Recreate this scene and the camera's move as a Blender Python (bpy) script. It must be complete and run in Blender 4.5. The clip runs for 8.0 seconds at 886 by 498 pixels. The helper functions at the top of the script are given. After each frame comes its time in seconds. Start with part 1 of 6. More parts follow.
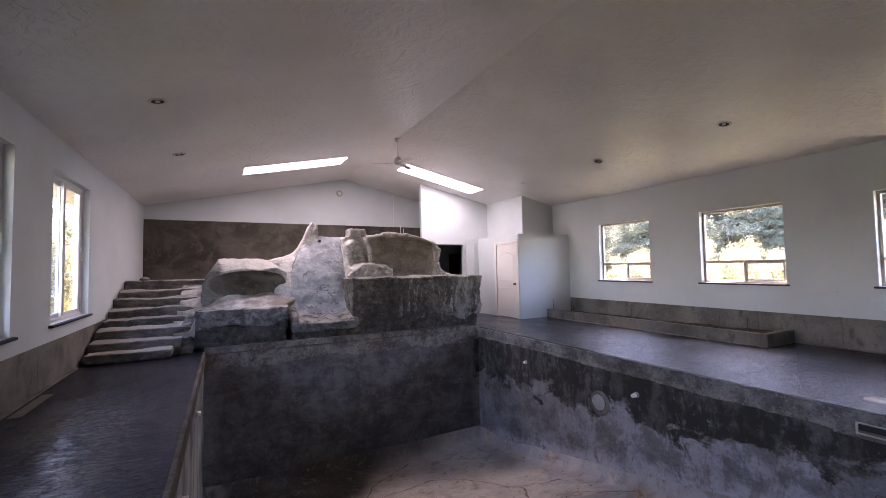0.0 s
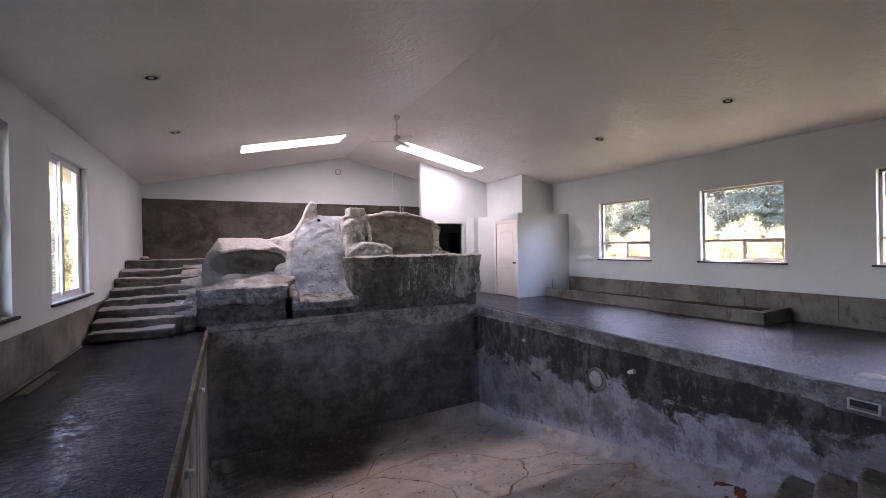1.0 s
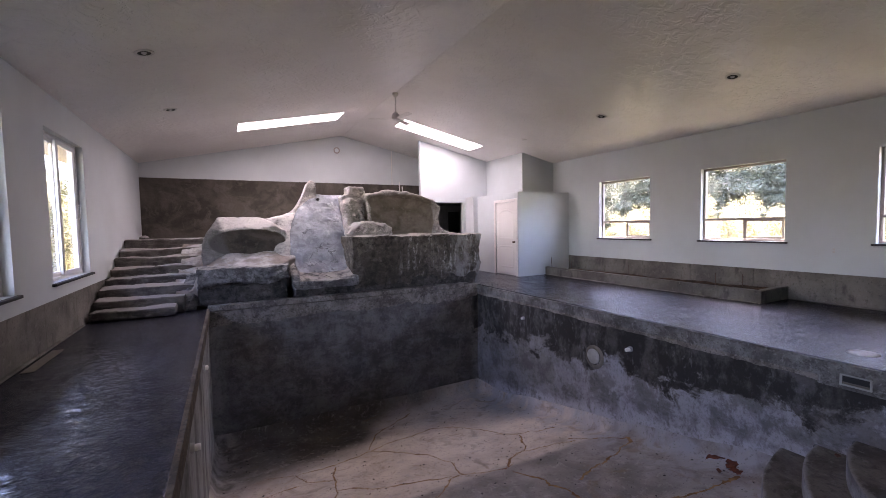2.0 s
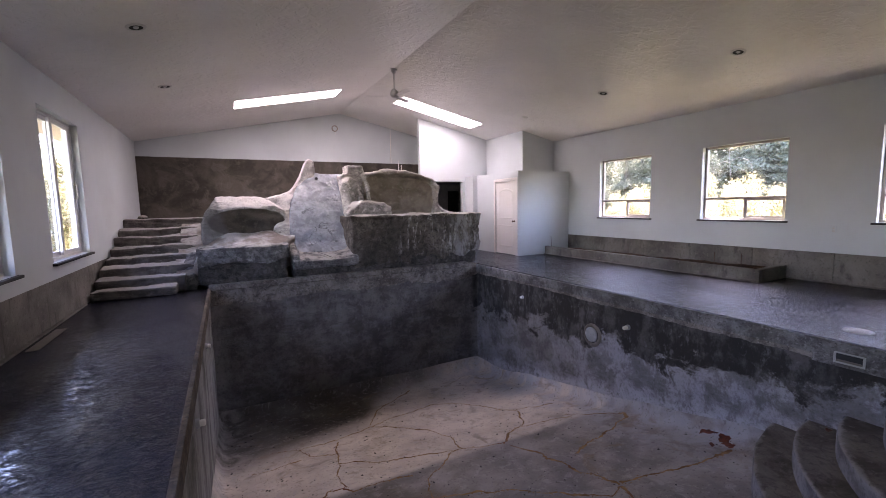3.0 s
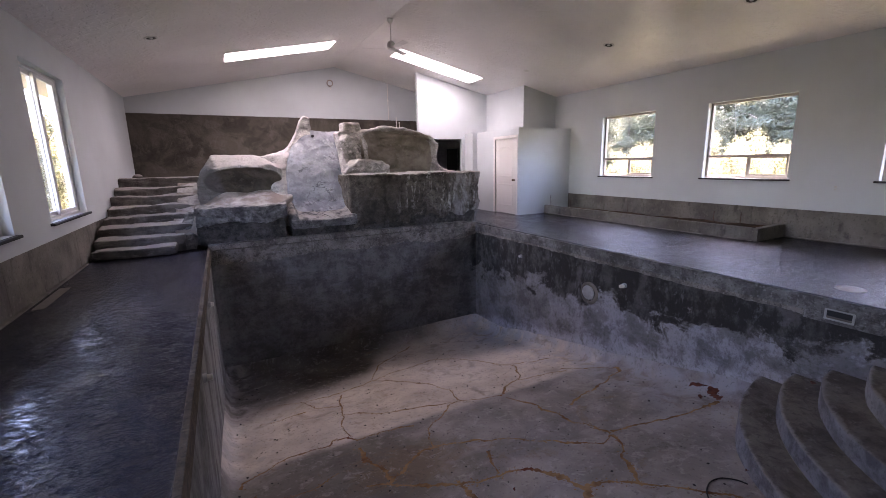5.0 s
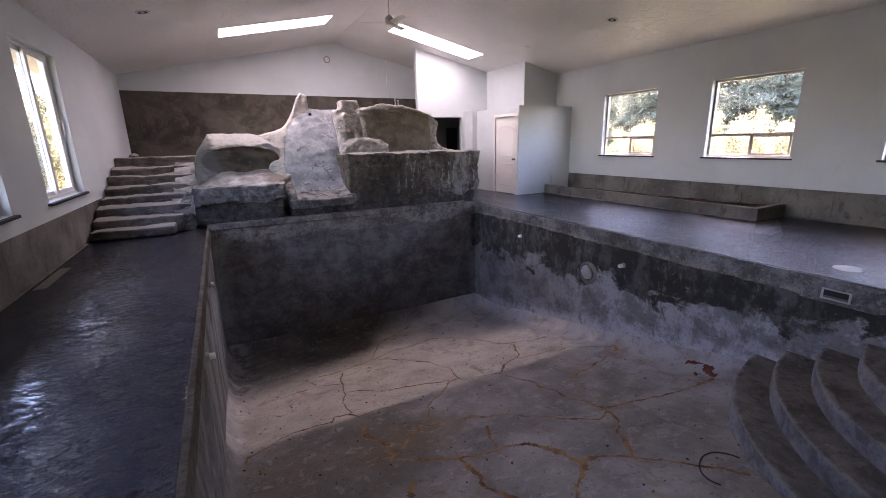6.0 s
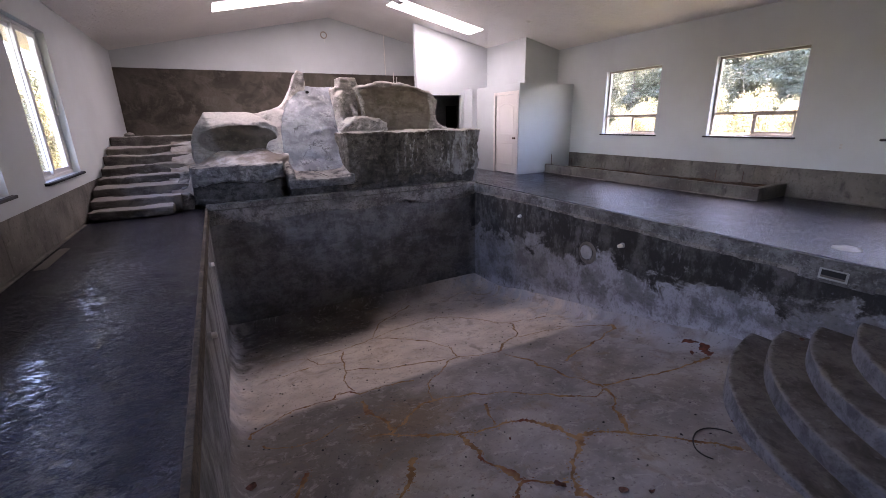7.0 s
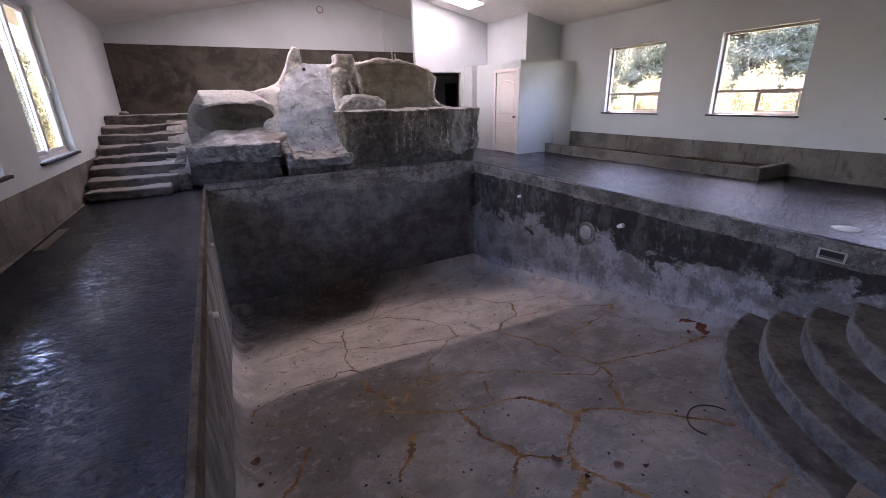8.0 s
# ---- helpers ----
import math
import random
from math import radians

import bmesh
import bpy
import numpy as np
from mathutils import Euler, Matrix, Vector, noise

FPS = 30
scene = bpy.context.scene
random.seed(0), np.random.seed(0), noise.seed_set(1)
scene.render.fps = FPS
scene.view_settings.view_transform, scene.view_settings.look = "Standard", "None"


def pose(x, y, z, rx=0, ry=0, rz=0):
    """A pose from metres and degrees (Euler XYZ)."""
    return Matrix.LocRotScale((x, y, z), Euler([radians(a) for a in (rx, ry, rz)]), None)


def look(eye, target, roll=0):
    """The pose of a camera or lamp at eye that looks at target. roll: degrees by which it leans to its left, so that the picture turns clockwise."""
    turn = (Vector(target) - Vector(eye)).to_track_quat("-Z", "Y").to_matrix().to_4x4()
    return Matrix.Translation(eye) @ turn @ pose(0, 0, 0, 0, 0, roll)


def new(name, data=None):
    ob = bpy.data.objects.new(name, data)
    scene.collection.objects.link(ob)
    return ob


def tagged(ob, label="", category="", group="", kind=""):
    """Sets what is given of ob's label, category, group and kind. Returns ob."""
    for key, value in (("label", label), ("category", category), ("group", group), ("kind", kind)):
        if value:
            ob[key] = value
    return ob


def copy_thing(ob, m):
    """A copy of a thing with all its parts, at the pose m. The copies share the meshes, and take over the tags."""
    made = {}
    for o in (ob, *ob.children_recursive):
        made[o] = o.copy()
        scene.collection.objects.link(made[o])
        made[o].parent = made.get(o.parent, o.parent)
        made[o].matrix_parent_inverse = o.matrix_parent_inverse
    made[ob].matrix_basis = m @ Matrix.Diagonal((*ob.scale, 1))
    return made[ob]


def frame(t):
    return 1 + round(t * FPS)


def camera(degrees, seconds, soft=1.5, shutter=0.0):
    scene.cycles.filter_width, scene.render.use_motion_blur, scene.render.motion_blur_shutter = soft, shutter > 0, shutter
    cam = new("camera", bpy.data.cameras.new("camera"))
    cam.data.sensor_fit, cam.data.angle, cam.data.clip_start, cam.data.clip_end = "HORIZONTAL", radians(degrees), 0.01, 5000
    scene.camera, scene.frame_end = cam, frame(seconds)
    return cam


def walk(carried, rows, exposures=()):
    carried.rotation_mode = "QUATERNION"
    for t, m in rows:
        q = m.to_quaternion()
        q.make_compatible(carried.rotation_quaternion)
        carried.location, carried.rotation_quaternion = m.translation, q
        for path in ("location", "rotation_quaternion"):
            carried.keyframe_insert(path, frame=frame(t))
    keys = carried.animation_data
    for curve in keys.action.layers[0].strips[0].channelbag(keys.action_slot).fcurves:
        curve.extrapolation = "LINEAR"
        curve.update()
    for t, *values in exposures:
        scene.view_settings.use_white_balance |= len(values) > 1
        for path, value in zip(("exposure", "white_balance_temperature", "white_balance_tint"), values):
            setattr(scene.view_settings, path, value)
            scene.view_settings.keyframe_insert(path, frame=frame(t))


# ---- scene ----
EYE = Vector((0.0, 0.0, 1.43))


def turned(yaw, pitch, roll):
    """The tripod head's pose: yaw to the left, pitch up, lean."""
    a, b = radians(yaw), radians(pitch)
    ahead = Vector((-math.sin(a) * math.cos(b), math.cos(a) * math.cos(b), math.sin(b)))
    return look(EYE, EYE + 5 * ahead, roll)


cam = camera(93.27, 8.0, soft=0.65)
PATH = [
    (0, turned(-27.433, 2.569, -0.972)),
    (0.5, turned(-27.432, 1.131, -1.001)),
    (1, turned(-27.432, -0.301, -1.030)),
    (1.5, turned(-27.433, -1.727, -1.057)),
    (3, turned(-27.437, -5.966, -1.132)),
    (3.5, turned(-27.440, -7.367, -1.155)),
    (4, turned(-27.443, -8.761, -1.176)),
    (4.5, turned(-27.447, -10.149, -1.196)),
    (6, turned(-27.459, -14.275, -1.249)),
    (6.5, turned(-27.464, -15.637, -1.265)),
    (7, turned(-27.469, -16.994, -1.279)),
    (7.5, turned(-27.475, -18.344, -1.292)),
    (8, turned(-27.480, -19.687, -1.304)),
]
walk(cam, PATH, exposures=[(0, 4.76, 6980, 37)])

# ---- light ----
world = bpy.data.worlds.new("sky")
scene.world = world
world.use_nodes = True
wn = world.node_tree.nodes
sky = wn.new("ShaderNodeTexSky")
sky.sky_type = "NISHITA"
sky.sun_disc = False
SUN_HEIGHT, SUN_WAY = 58.0, 70.0  # degrees; way: compass from +y, clockwise
sky.sun_elevation, sky.sun_rotation = radians(SUN_HEIGHT), radians(SUN_WAY)
wn["Background"].inputs[1].default_value = 0.15
world.node_tree.links.new(sky.outputs[0], wn["Background"].inputs[0])

sun = new("sun", bpy.data.lights.new("sun", "SUN"))
sun.data.energy, sun.data.angle, sun.data.color = 5.0, radians(0.5), (1.0, 0.94, 0.85)
_a, _b = radians(SUN_WAY), radians(SUN_HEIGHT)
sun_from = Vector((math.sin(_a) * math.cos(_b), math.cos(_a) * math.cos(_b), math.sin(_b)))
sun.matrix_world = look(sun_from * 50, (0, 0, 0))

SKYLIGHT_GLOW = 1.12

# ---- plan ----
XW, XE = -1.994, 8.933          # long walls
YS, YN = -4.2, 13.8             # end walls
XR, ZE, ZR = 3.5, 3.27, 4.433   # ridge, eave and ridge heights
SLOPE = (ZR - ZE) / (XR - XW)
SLOPE_E = (ZR - ZE) / (XE - XR)
PX0, PX1, PY0, PY1 = -0.34, 5.42, 0.06, 8.66  # pool
WALL = 0.2
BAND_W, BAND_E = 0.57, 0.51
LANDING = 1.25


def ceil_z(x):
    return ZE + SLOPE * (x - XW) if x < XR else ZE + SLOPE_E * (XE - x)


def pool_z(y):
    """Height of the pool's floor along its length."""
    k = 0.25
    d = 7.9 - y
    return -2.58 + 0.2 * (math.sqrt(d * d + k * k) + d) / 2


# ---- helpers ----
def mesh_of(name, verts, faces, smooth=False):
    me = bpy.data.meshes.new(name)
    me.from_pydata([tuple(map(float, v)) for v in verts], [], [tuple(map(int, f)) for f in faces])
    me.validate()
    if smooth:
        me.polygons.foreach_set("use_smooth", [True] * len(me.polygons))
    me.update()
    return me


def thing(name, label, category, group="", kind="", at=(0, 0, 0)):
    ob = new(name)
    ob.location = at
    ob.empty_display_size = 0.1
    return tagged(ob, label, category, group, kind)


def part(name, bm, material, parent=None, label=""):
    """Links a bmesh or mesh as one object under a thing or a part; its coordinates are the parent's."""
    if isinstance(bm, bmesh.types.BMesh):
        me = bpy.data.meshes.new(name)
        bm.to_mesh(me)
        bm.free()
    else:
        me = bm
    ob = new(name, me)
    if material is not None and not me.materials:
        me.materials.append(material)
    if parent is not None:
        ob.parent = parent
    return tagged(ob, label)


def solid(name, bm, material, label, category, kind="", group=""):
    return tagged(part(name, bm, material), label, category, group, kind)


def box(lo, hi, bevel=0.0, bm=None, seg=2):
    own = bm is None
    if own:
        bm = bmesh.new()
    before = set(bm.verts)
    size = [max(h - l, 1e-4) for l, h in zip(lo, hi)]
    mid = [(l + h) / 2 for l, h in zip(lo, hi)]
    bmesh.ops.create_cube(bm, size=1, matrix=Matrix.Translation(mid) @ Matrix.Diagonal((*size, 1)))
    if bevel:
        fresh = [v for v in bm.verts if v not in before]
        edges = list({e for v in fresh for e in v.link_edges})
        bmesh.ops.bevel(bm, geom=edges, offset=bevel, segments=seg, affect="EDGES", profile=0.5)
    return bm


def cyl(a, b, r, r2=None, n=16, bm=None, caps=True):
    bm = bm or bmesh.new()
    a, b = Vector(a), Vector(b)
    m = Matrix.Translation((a + b) / 2) @ (b - a).to_track_quat("Z", "Y").to_matrix().to_4x4()
    bmesh.ops.create_cone(bm, cap_ends=caps, segments=n, radius1=r, radius2=r if r2 is None else r2, depth=(b - a).length, matrix=m)
    return bm


def lathe(profile, n=24, bm=None, m=Matrix.Identity(4), closed=False):
    """Turns (radius, height) pairs about z."""
    bm = bm or bmesh.new()
    rings = []
    for r, z in profile:
        rings.append([bm.verts.new(m @ Vector((r * math.cos(2 * math.pi * k / n), r * math.sin(2 * math.pi * k / n), z))) for k in range(n)])
    pairs = list(zip(rings, rings[1:])) + ([(rings[-1], rings[0])] if closed else [])
    for p, q in pairs:
        for k in range(n):
            bm.faces.new((p[k], p[(k + 1) % n], q[(k + 1) % n], q[k]))
    bmesh.ops.recalc_face_normals(bm, faces=bm.faces[:])
    for f in bm.faces:
        f.smooth = True
    return bm


def tube(points, r, n=8, bm=None, r_end=None):
    bm = bm or bmesh.new()
    pts = [Vector(p) for p in points]
    rings = []
    for i, p in enumerate(pts):
        d = (pts[min(i + 1, len(pts) - 1)] - pts[max(i - 1, 0)]).normalized()
        q = d.to_track_quat("Z", "Y")
        rr = r if r_end is None else r + (r_end - r) * i / (len(pts) - 1)
        rings.append([bm.verts.new(p + q @ Vector((rr * math.cos(2 * math.pi * k / n), rr * math.sin(2 * math.pi * k / n), 0))) for k in range(n)])
    for a, b in zip(rings, rings[1:]):
        for k in range(n):
            bm.faces.new((a[k], a[(k + 1) % n], b[(k + 1) % n], b[k]))
    bm.faces.new(rings[0][::-1])
    bm.faces.new(rings[-1])
    return bm


# vectorised value noise
_rng = np.random.RandomState(7)
_LAT = _rng.rand(64, 64, 64).astype(np.float32) * 2 - 1


def vnoise(p, scale):
    q = np.asarray(p, np.float32) / scale
    i = np.floor(q).astype(np.int32)
    f = q - i
    f = f * f * (3 - 2 * f)
    i &= 63
    j = (i + 1) & 63
    x0, y0, z0, x1, y1, z1 = i[..., 0], i[..., 1], i[..., 2], j[..., 0], j[..., 1], j[..., 2]
    fx, fy, fz = f[..., 0], f[..., 1], f[..., 2]
    a = _LAT[x0, y0, z0] * (1 - fx) + _LAT[x1, y0, z0] * fx
    b = _LAT[x0, y1, z0] * (1 - fx) + _LAT[x1, y1, z0] * fx
    c = _LAT[x0, y0, z1] * (1 - fx) + _LAT[x1, y0, z1] * fx
    d = _LAT[x0, y1, z1] * (1 - fx) + _LAT[x1, y1, z1] * fx
    return (a * (1 - fy) + b * fy) * (1 - fz) + (c * (1 - fy) + d * fy) * fz


def fbm(p, scale, octaves=3):
    out, amp = 0, 1.0
    for k in range(octaves):
        out = out + amp * vnoise(np.asarray(p) + 13.7 * k, scale / 2 ** k)
        amp *= 0.5
    return out


def nets(name, dist, lo, hi, h=0.024):
    """A closed mesh of the surface dist(p) = 0 (surface nets)."""
    axes = [np.arange(l - 2 * h, u + 3 * h, h) for l, u in zip(lo, hi)]
    P = np.stack(np.meshgrid(*axes, indexing="ij"), -1)
    D = dist(P).astype(np.float32)
    D[0], D[-1], D[:, 0], D[:, -1], D[:, :, 0], D[:, :, -1] = (1.0,) * 6
    n = np.array(D.shape) - 1
    acc = np.zeros((*n, 3), np.float32)
    cnt = np.zeros(tuple(n), np.float32)
    corner = lambda a, b, c: D[a:a + n[0], b:b + n[1], c:c + n[2]]
    for ax in range(3):
        for u in (0, 1):
            for v in (0, 1):
                o = [u, v]
                o.insert(ax, 0)
                e = list(o)
                e[ax] = 1
                d0, d1 = corner(*o), corner(*e)
                cross = (d0 < 0) != (d1 < 0)
                t = np.where(cross, d0 / np.where(cross, d0 - d1, 1), 0)
                for k in range(3):
                    acc[..., k] += np.where(cross, o[k] + (t if k == ax else 0), 0)
                cnt += cross
    live = cnt > 0
    ids = np.full(tuple(n), -1, np.int64)
    ids[live] = np.arange(live.sum())
    cell = np.argwhere(live)
    start = np.array([a[0] for a in axes])
    verts = start + h * (cell + acc[live] / cnt[live][:, None])
    faces = []
    for ax in range(3):
        s0 = [slice(1, n[k]) for k in range(3)]
        s0[ax] = slice(0, n[ax])
        s1 = list(s0)
        s1[ax] = slice(1, n[ax] + 1)
        a, b = D[tuple(s0)] < 0, D[tuple(s1)] < 0
        idx = np.argwhere(a != b)
        flip = a[a != b]
        off = np.array([1, 1, 1])
        off[ax] = 0
        idx = idx + off
        u, v = [k for k in range(3) if k != ax]
        eu, ev = np.eye(3, dtype=int)[u], np.eye(3, dtype=int)[v]
        quad = np.stack([ids[tuple((idx - eu - ev).T)], ids[tuple((idx - ev).T)], ids[tuple(idx.T)], ids[tuple((idx - eu).T)]], 1)
        if ax == 1:
            flip = ~flip
        quad[~flip] = quad[~flip][:, ::-1]
        faces.append(quad)
    faces = np.concatenate(faces)
    me = bpy.data.meshes.new(name)
    me.vertices.add(len(verts))
    me.vertices.foreach_set("co", verts.astype(np.float32).ravel())
    me.loops.add(faces.size)
    me.loops.foreach_set("vertex_index", faces.astype(np.int32).ravel())
    me.polygons.add(len(faces))
    me.polygons.foreach_set("loop_start", np.arange(0, faces.size, 4, dtype=np.int32))
    me.polygons.foreach_set("use_smooth", np.ones(len(faces), bool))
    me.update(calc_edges=True)
    me.validate()
    return me


# distances for the sculpted rock
def rbox(P, lo, hi, r=0.08):
    lo, hi = np.array(lo), np.array(hi)
    q = np.abs(P - (lo + hi) / 2) - (hi - lo) / 2 + r
    return np.linalg.norm(np.maximum(q, 0), axis=-1) + np.minimum(q.max(-1), 0) - r


def ball(P, c, r):
    r = np.array(r, float)
    q = (P - np.array(c)) / r
    k = np.linalg.norm(q, axis=-1)
    return (k - 1) * r.min()


def rod(P, a, b, ra, rb):
    a, b = np.array(a, float), np.array(b, float)
    t = np.clip(((P - a) @ (b - a)) / ((b - a) @ (b - a)), 0, 1)
    return np.linalg.norm(P - a - t[..., None] * (b - a), axis=-1) - (ra + (rb - ra) * t)


def blend(a, b, k=0.1):
    hh = np.clip(0.5 + 0.5 * (b - a) / k, 0, 1)
    return b + (a - b) * hh - k * hh * (1 - hh)


def carve(a, b, k=0.08):
    return -blend(-a, b, k)


_SPIN = np.array(Euler((0.7, 0.4, 1.1)).to_matrix())


def facet(p, scale):
    """Creased, plane-faced noise: straight runs between lattice values, off the axes."""
    q = (np.asarray(p, np.float32) @ _SPIN.T.astype(np.float32)) / scale
    i = np.floor(q).astype(np.int32)
    f = q - i
    i &= 63
    j = (i + 1) & 63
    order = np.argsort(-f, axis=-1)
    fs = np.take_along_axis(f, order, -1)
    cur = i.copy()
    out = _LAT[cur[:, 0], cur[:, 1], cur[:, 2]] * (1 - fs[:, 0])
    rows = np.arange(len(cur))
    for k in range(3):
        ax = order[:, k]
        cur[rows, ax] = j[rows, ax]
        w = fs[:, k] - (fs[:, k + 1] if k < 2 else 0)
        out = out + _LAT[cur[:, 0], cur[:, 1], cur[:, 2]] * w
    return out


def rough(P, big=0.05, mid=0.02, fine=0.008):
    # the middle scale runs in low level folds, as a trowel leaves them
    Q = P * np.array([0.7, 0.7, 1.7])
    return big * (0.9 * facet(P, 0.45) + 0.4 * vnoise(P, 0.6)) + mid * (1.3 * facet(Q + 5, 0.17) + 0.6 - 1.7 * np.abs(fbm(Q + 2, 0.26, 3))) + fine * (facet(P + 9, 0.06) + 0.8 - 1.6 * np.abs(vnoise(Q + 4, 0.07)))


def roughened(dist, *amp):
    """dist with rough() added near its surface."""
    def f(P):
        d = np.array(dist(P), np.float32)
        near = np.abs(d) < 0.22
        d[near] += rough(P[near], *amp)
        return d
    return f


# ---- materials ----
class Mat:
    """A small builder for node materials in world-size coordinates."""

    def __init__(self, name, rough=0.6, metal=0.0, spec=0.5):
        self.m = bpy.data.materials.new(name)
        self.m.use_nodes = True
        self.t = self.m.node_tree
        self.b = self.t.nodes["Principled BSDF"]
        self.b.inputs["Roughness"].default_value = rough
        self.b.inputs["Metallic"].default_value = metal
        self.b.inputs["Specular IOR Level"].default_value = spec
        self.geo = self.t.nodes.new("ShaderNodeNewGeometry")

    def node(self, kind, **sets):
        n = self.t.nodes.new(kind)
        for k, v in sets.items():
            n.inputs[int(k[1:]) if k[0] == "i" and k[1:].isdigit() else k.replace("_", " ")].default_value = v
        return n

    def link(self, a, b):
        self.t.links.new(a, b)

    def noise(self, scale, detail=4, stretch=(1, 1, 1), shift=(0, 0, 0), warp=0.0, rough=0.55):
        mp = self.t.nodes.new("ShaderNodeMapping")
        mp.inputs["Scale"].default_value = stretch
        mp.inputs["Location"].default_value = shift
        self.link(self.geo.outputs["Position"], mp.inputs["Vector"])
        n = self.t.nodes.new("ShaderNodeTexNoise")
        n.inputs["Scale"].default_value = scale
        n.inputs["Detail"].default_value = detail
        n.inputs["Roughness"].default_value = rough
        n.inputs["Distortion"].default_value = warp
        self.link(mp.outputs[0], n.inputs["Vector"])
        return n.outputs["Fac"]

    def ramp(self, fac, stops):
        r = self.t.nodes.new("ShaderNodeValToRGB")
        e = r.color_ramp.elements
        while len(e) < len(stops):
            e.new(0.5)
        for k, (pos, c) in enumerate(stops):
            e[k].position = pos
            e[k].color = (*((c,) * 3 if isinstance(c, (int, float)) else c), 1)
        self.link(fac, r.inputs[0])
        return r.outputs[0]

    def mix(self, fac, a, b, kind="MIX"):
        n = self.t.nodes.new("ShaderNodeMix")
        n.data_type = "RGBA"
        n.blend_type = kind
        for s, v in ((0, fac), (6, a), (7, b)):
            if isinstance(v, (int, float)):
                n.inputs[s].default_value = v if s == 0 else (v, v, v, 1)
            elif isinstance(v, tuple):
                n.inputs[s].default_value = (*v, 1)
            else:
                self.link(v, n.inputs[s])
        return n.outputs[2]

    def math(self, op, a, b=0.0, c=0.0, clamp=False):
        n = self.t.nodes.new("ShaderNodeMath")
        n.operation = op
        n.use_clamp = clamp
        for s, v in enumerate((a, b, c)):
            if isinstance(v, (int, float)):
                n.inputs[s].default_value = v
            else:
                self.link(v, n.inputs[s])
        return n.outputs[0]

    def xyz(self, normal=False):
        n = self.t.nodes.new("ShaderNodeSeparateXYZ")
        self.link(self.geo.outputs["Normal" if normal else "Position"], n.inputs[0])
        return n.outputs

    def step(self, v, lo, hi):
        n = self.t.nodes.new("ShaderNodeMapRange")
        n.interpolation_type = "SMOOTHSTEP"
        n.inputs["From Min"].default_value, n.inputs["From Max"].default_value = min(lo, hi), max(lo, hi)
        if lo > hi:
            n.inputs["To Min"].default_value, n.inputs["To Max"].default_value = 1.0, 0.0
        self.link(v, n.inputs[0])
        return n.outputs[0]

    def color(self, c):
        if isinstance(c, tuple):
            self.b.inputs["Base Color"].default_value = (*c, 1)
        else:
            self.link(c, self.b.inputs["Base Color"])
        return self

    def roughness(self, fac, lo, hi):
        n = self.t.nodes.new("ShaderNodeMapRange")
        n.inputs["From Min"].default_value, n.inputs["From Max"].default_value = 0.3, 0.7
        n.inputs["To Min"].default_value, n.inputs["To Max"].default_value = lo, hi
        self.link(fac, n.inputs[0])
        self.link(n.outputs[0], self.b.inputs["Roughness"])
        return self

    def bump(self, fac, strength=0.3, distance=0.01):
        n = self.t.nodes.new("ShaderNodeBump")
        n.inputs["Strength"].default_value = strength
        n.inputs["Distance"].default_value = distance
        self.link(fac, n.inputs["Height"])
        old = self.b.inputs["Normal"].links
        if old:
            self.link(old[0].from_socket, n.inputs["Normal"])
        self.link(n.outputs[0], self.b.inputs["Normal"])
        return self


def mat_paint(name, tint, grain=60, strength=0.12, dirt=0.05):
    m = Mat(name, 0.75, spec=0.3)
    big = m.noise(0.7, 3)
    dark = tuple(c * (1 - dirt * 2) for c in tint)
    m.color(m.mix(m.step(big, 0.3, 0.7), dark, tint))
    m.bump(m.noise(grain, 3), strength, 0.004)
    m.bump(m.noise(3, 2), 0.08, 0.01)
    return m.m


def mat_ceiling():
    m = Mat("ceiling_paint", 0.4, spec=0.5)
    big = m.noise(0.6, 3)
    m.color(m.mix(m.step(big, 0.3, 0.7), (0.70, 0.672, 0.65), (0.78, 0.752, 0.73)))
    blot = m.noise(7, 4, warp=0.8)
    m.bump(m.step(blot, 0.44, 0.58), 0.55, 0.011)
    m.bump(m.noise(40, 2), 0.12, 0.003)
    return m.m


def mat_concrete(name, lo, hi, stain=0.5, rough=0.8):
    m = Mat(name, rough, spec=0.3)
    c = m.mix(m.step(m.noise(1.6, 5, warp=0.4), 0.3, 0.72), lo, hi)
    c = m.mix(m.math("MULTIPLY", m.step(m.noise(5.5, 5, stretch=(1, 1, 0.35), shift=(3, 1, 0)), 0.55, 0.75), stain), c, tuple(x * 0.55 for x in lo))
    c = m.mix(m.math("MULTIPLY", m.step(m.noise(28, 6, rough=0.7), 0.52, 0.68), 0.5), c, tuple(x * 0.5 for x in lo))
    c = m.mix(m.math("MULTIPLY", m.step(m.noise(13, 6, shift=(5, 5, 5), rough=0.7), 0.56, 0.68), 0.4), c, tuple(min(1, x * 1.35) for x in hi))
    m.color(c)
    m.bump(m.noise(7, 7, rough=0.7, shift=(2, 3, 4)), 0.35, 0.02)
    m.bump(m.noise(22, 6, rough=0.65), 0.4, 0.008)
    m.bump(m.noise(90, 2), 0.2, 0.002)
    return m.m


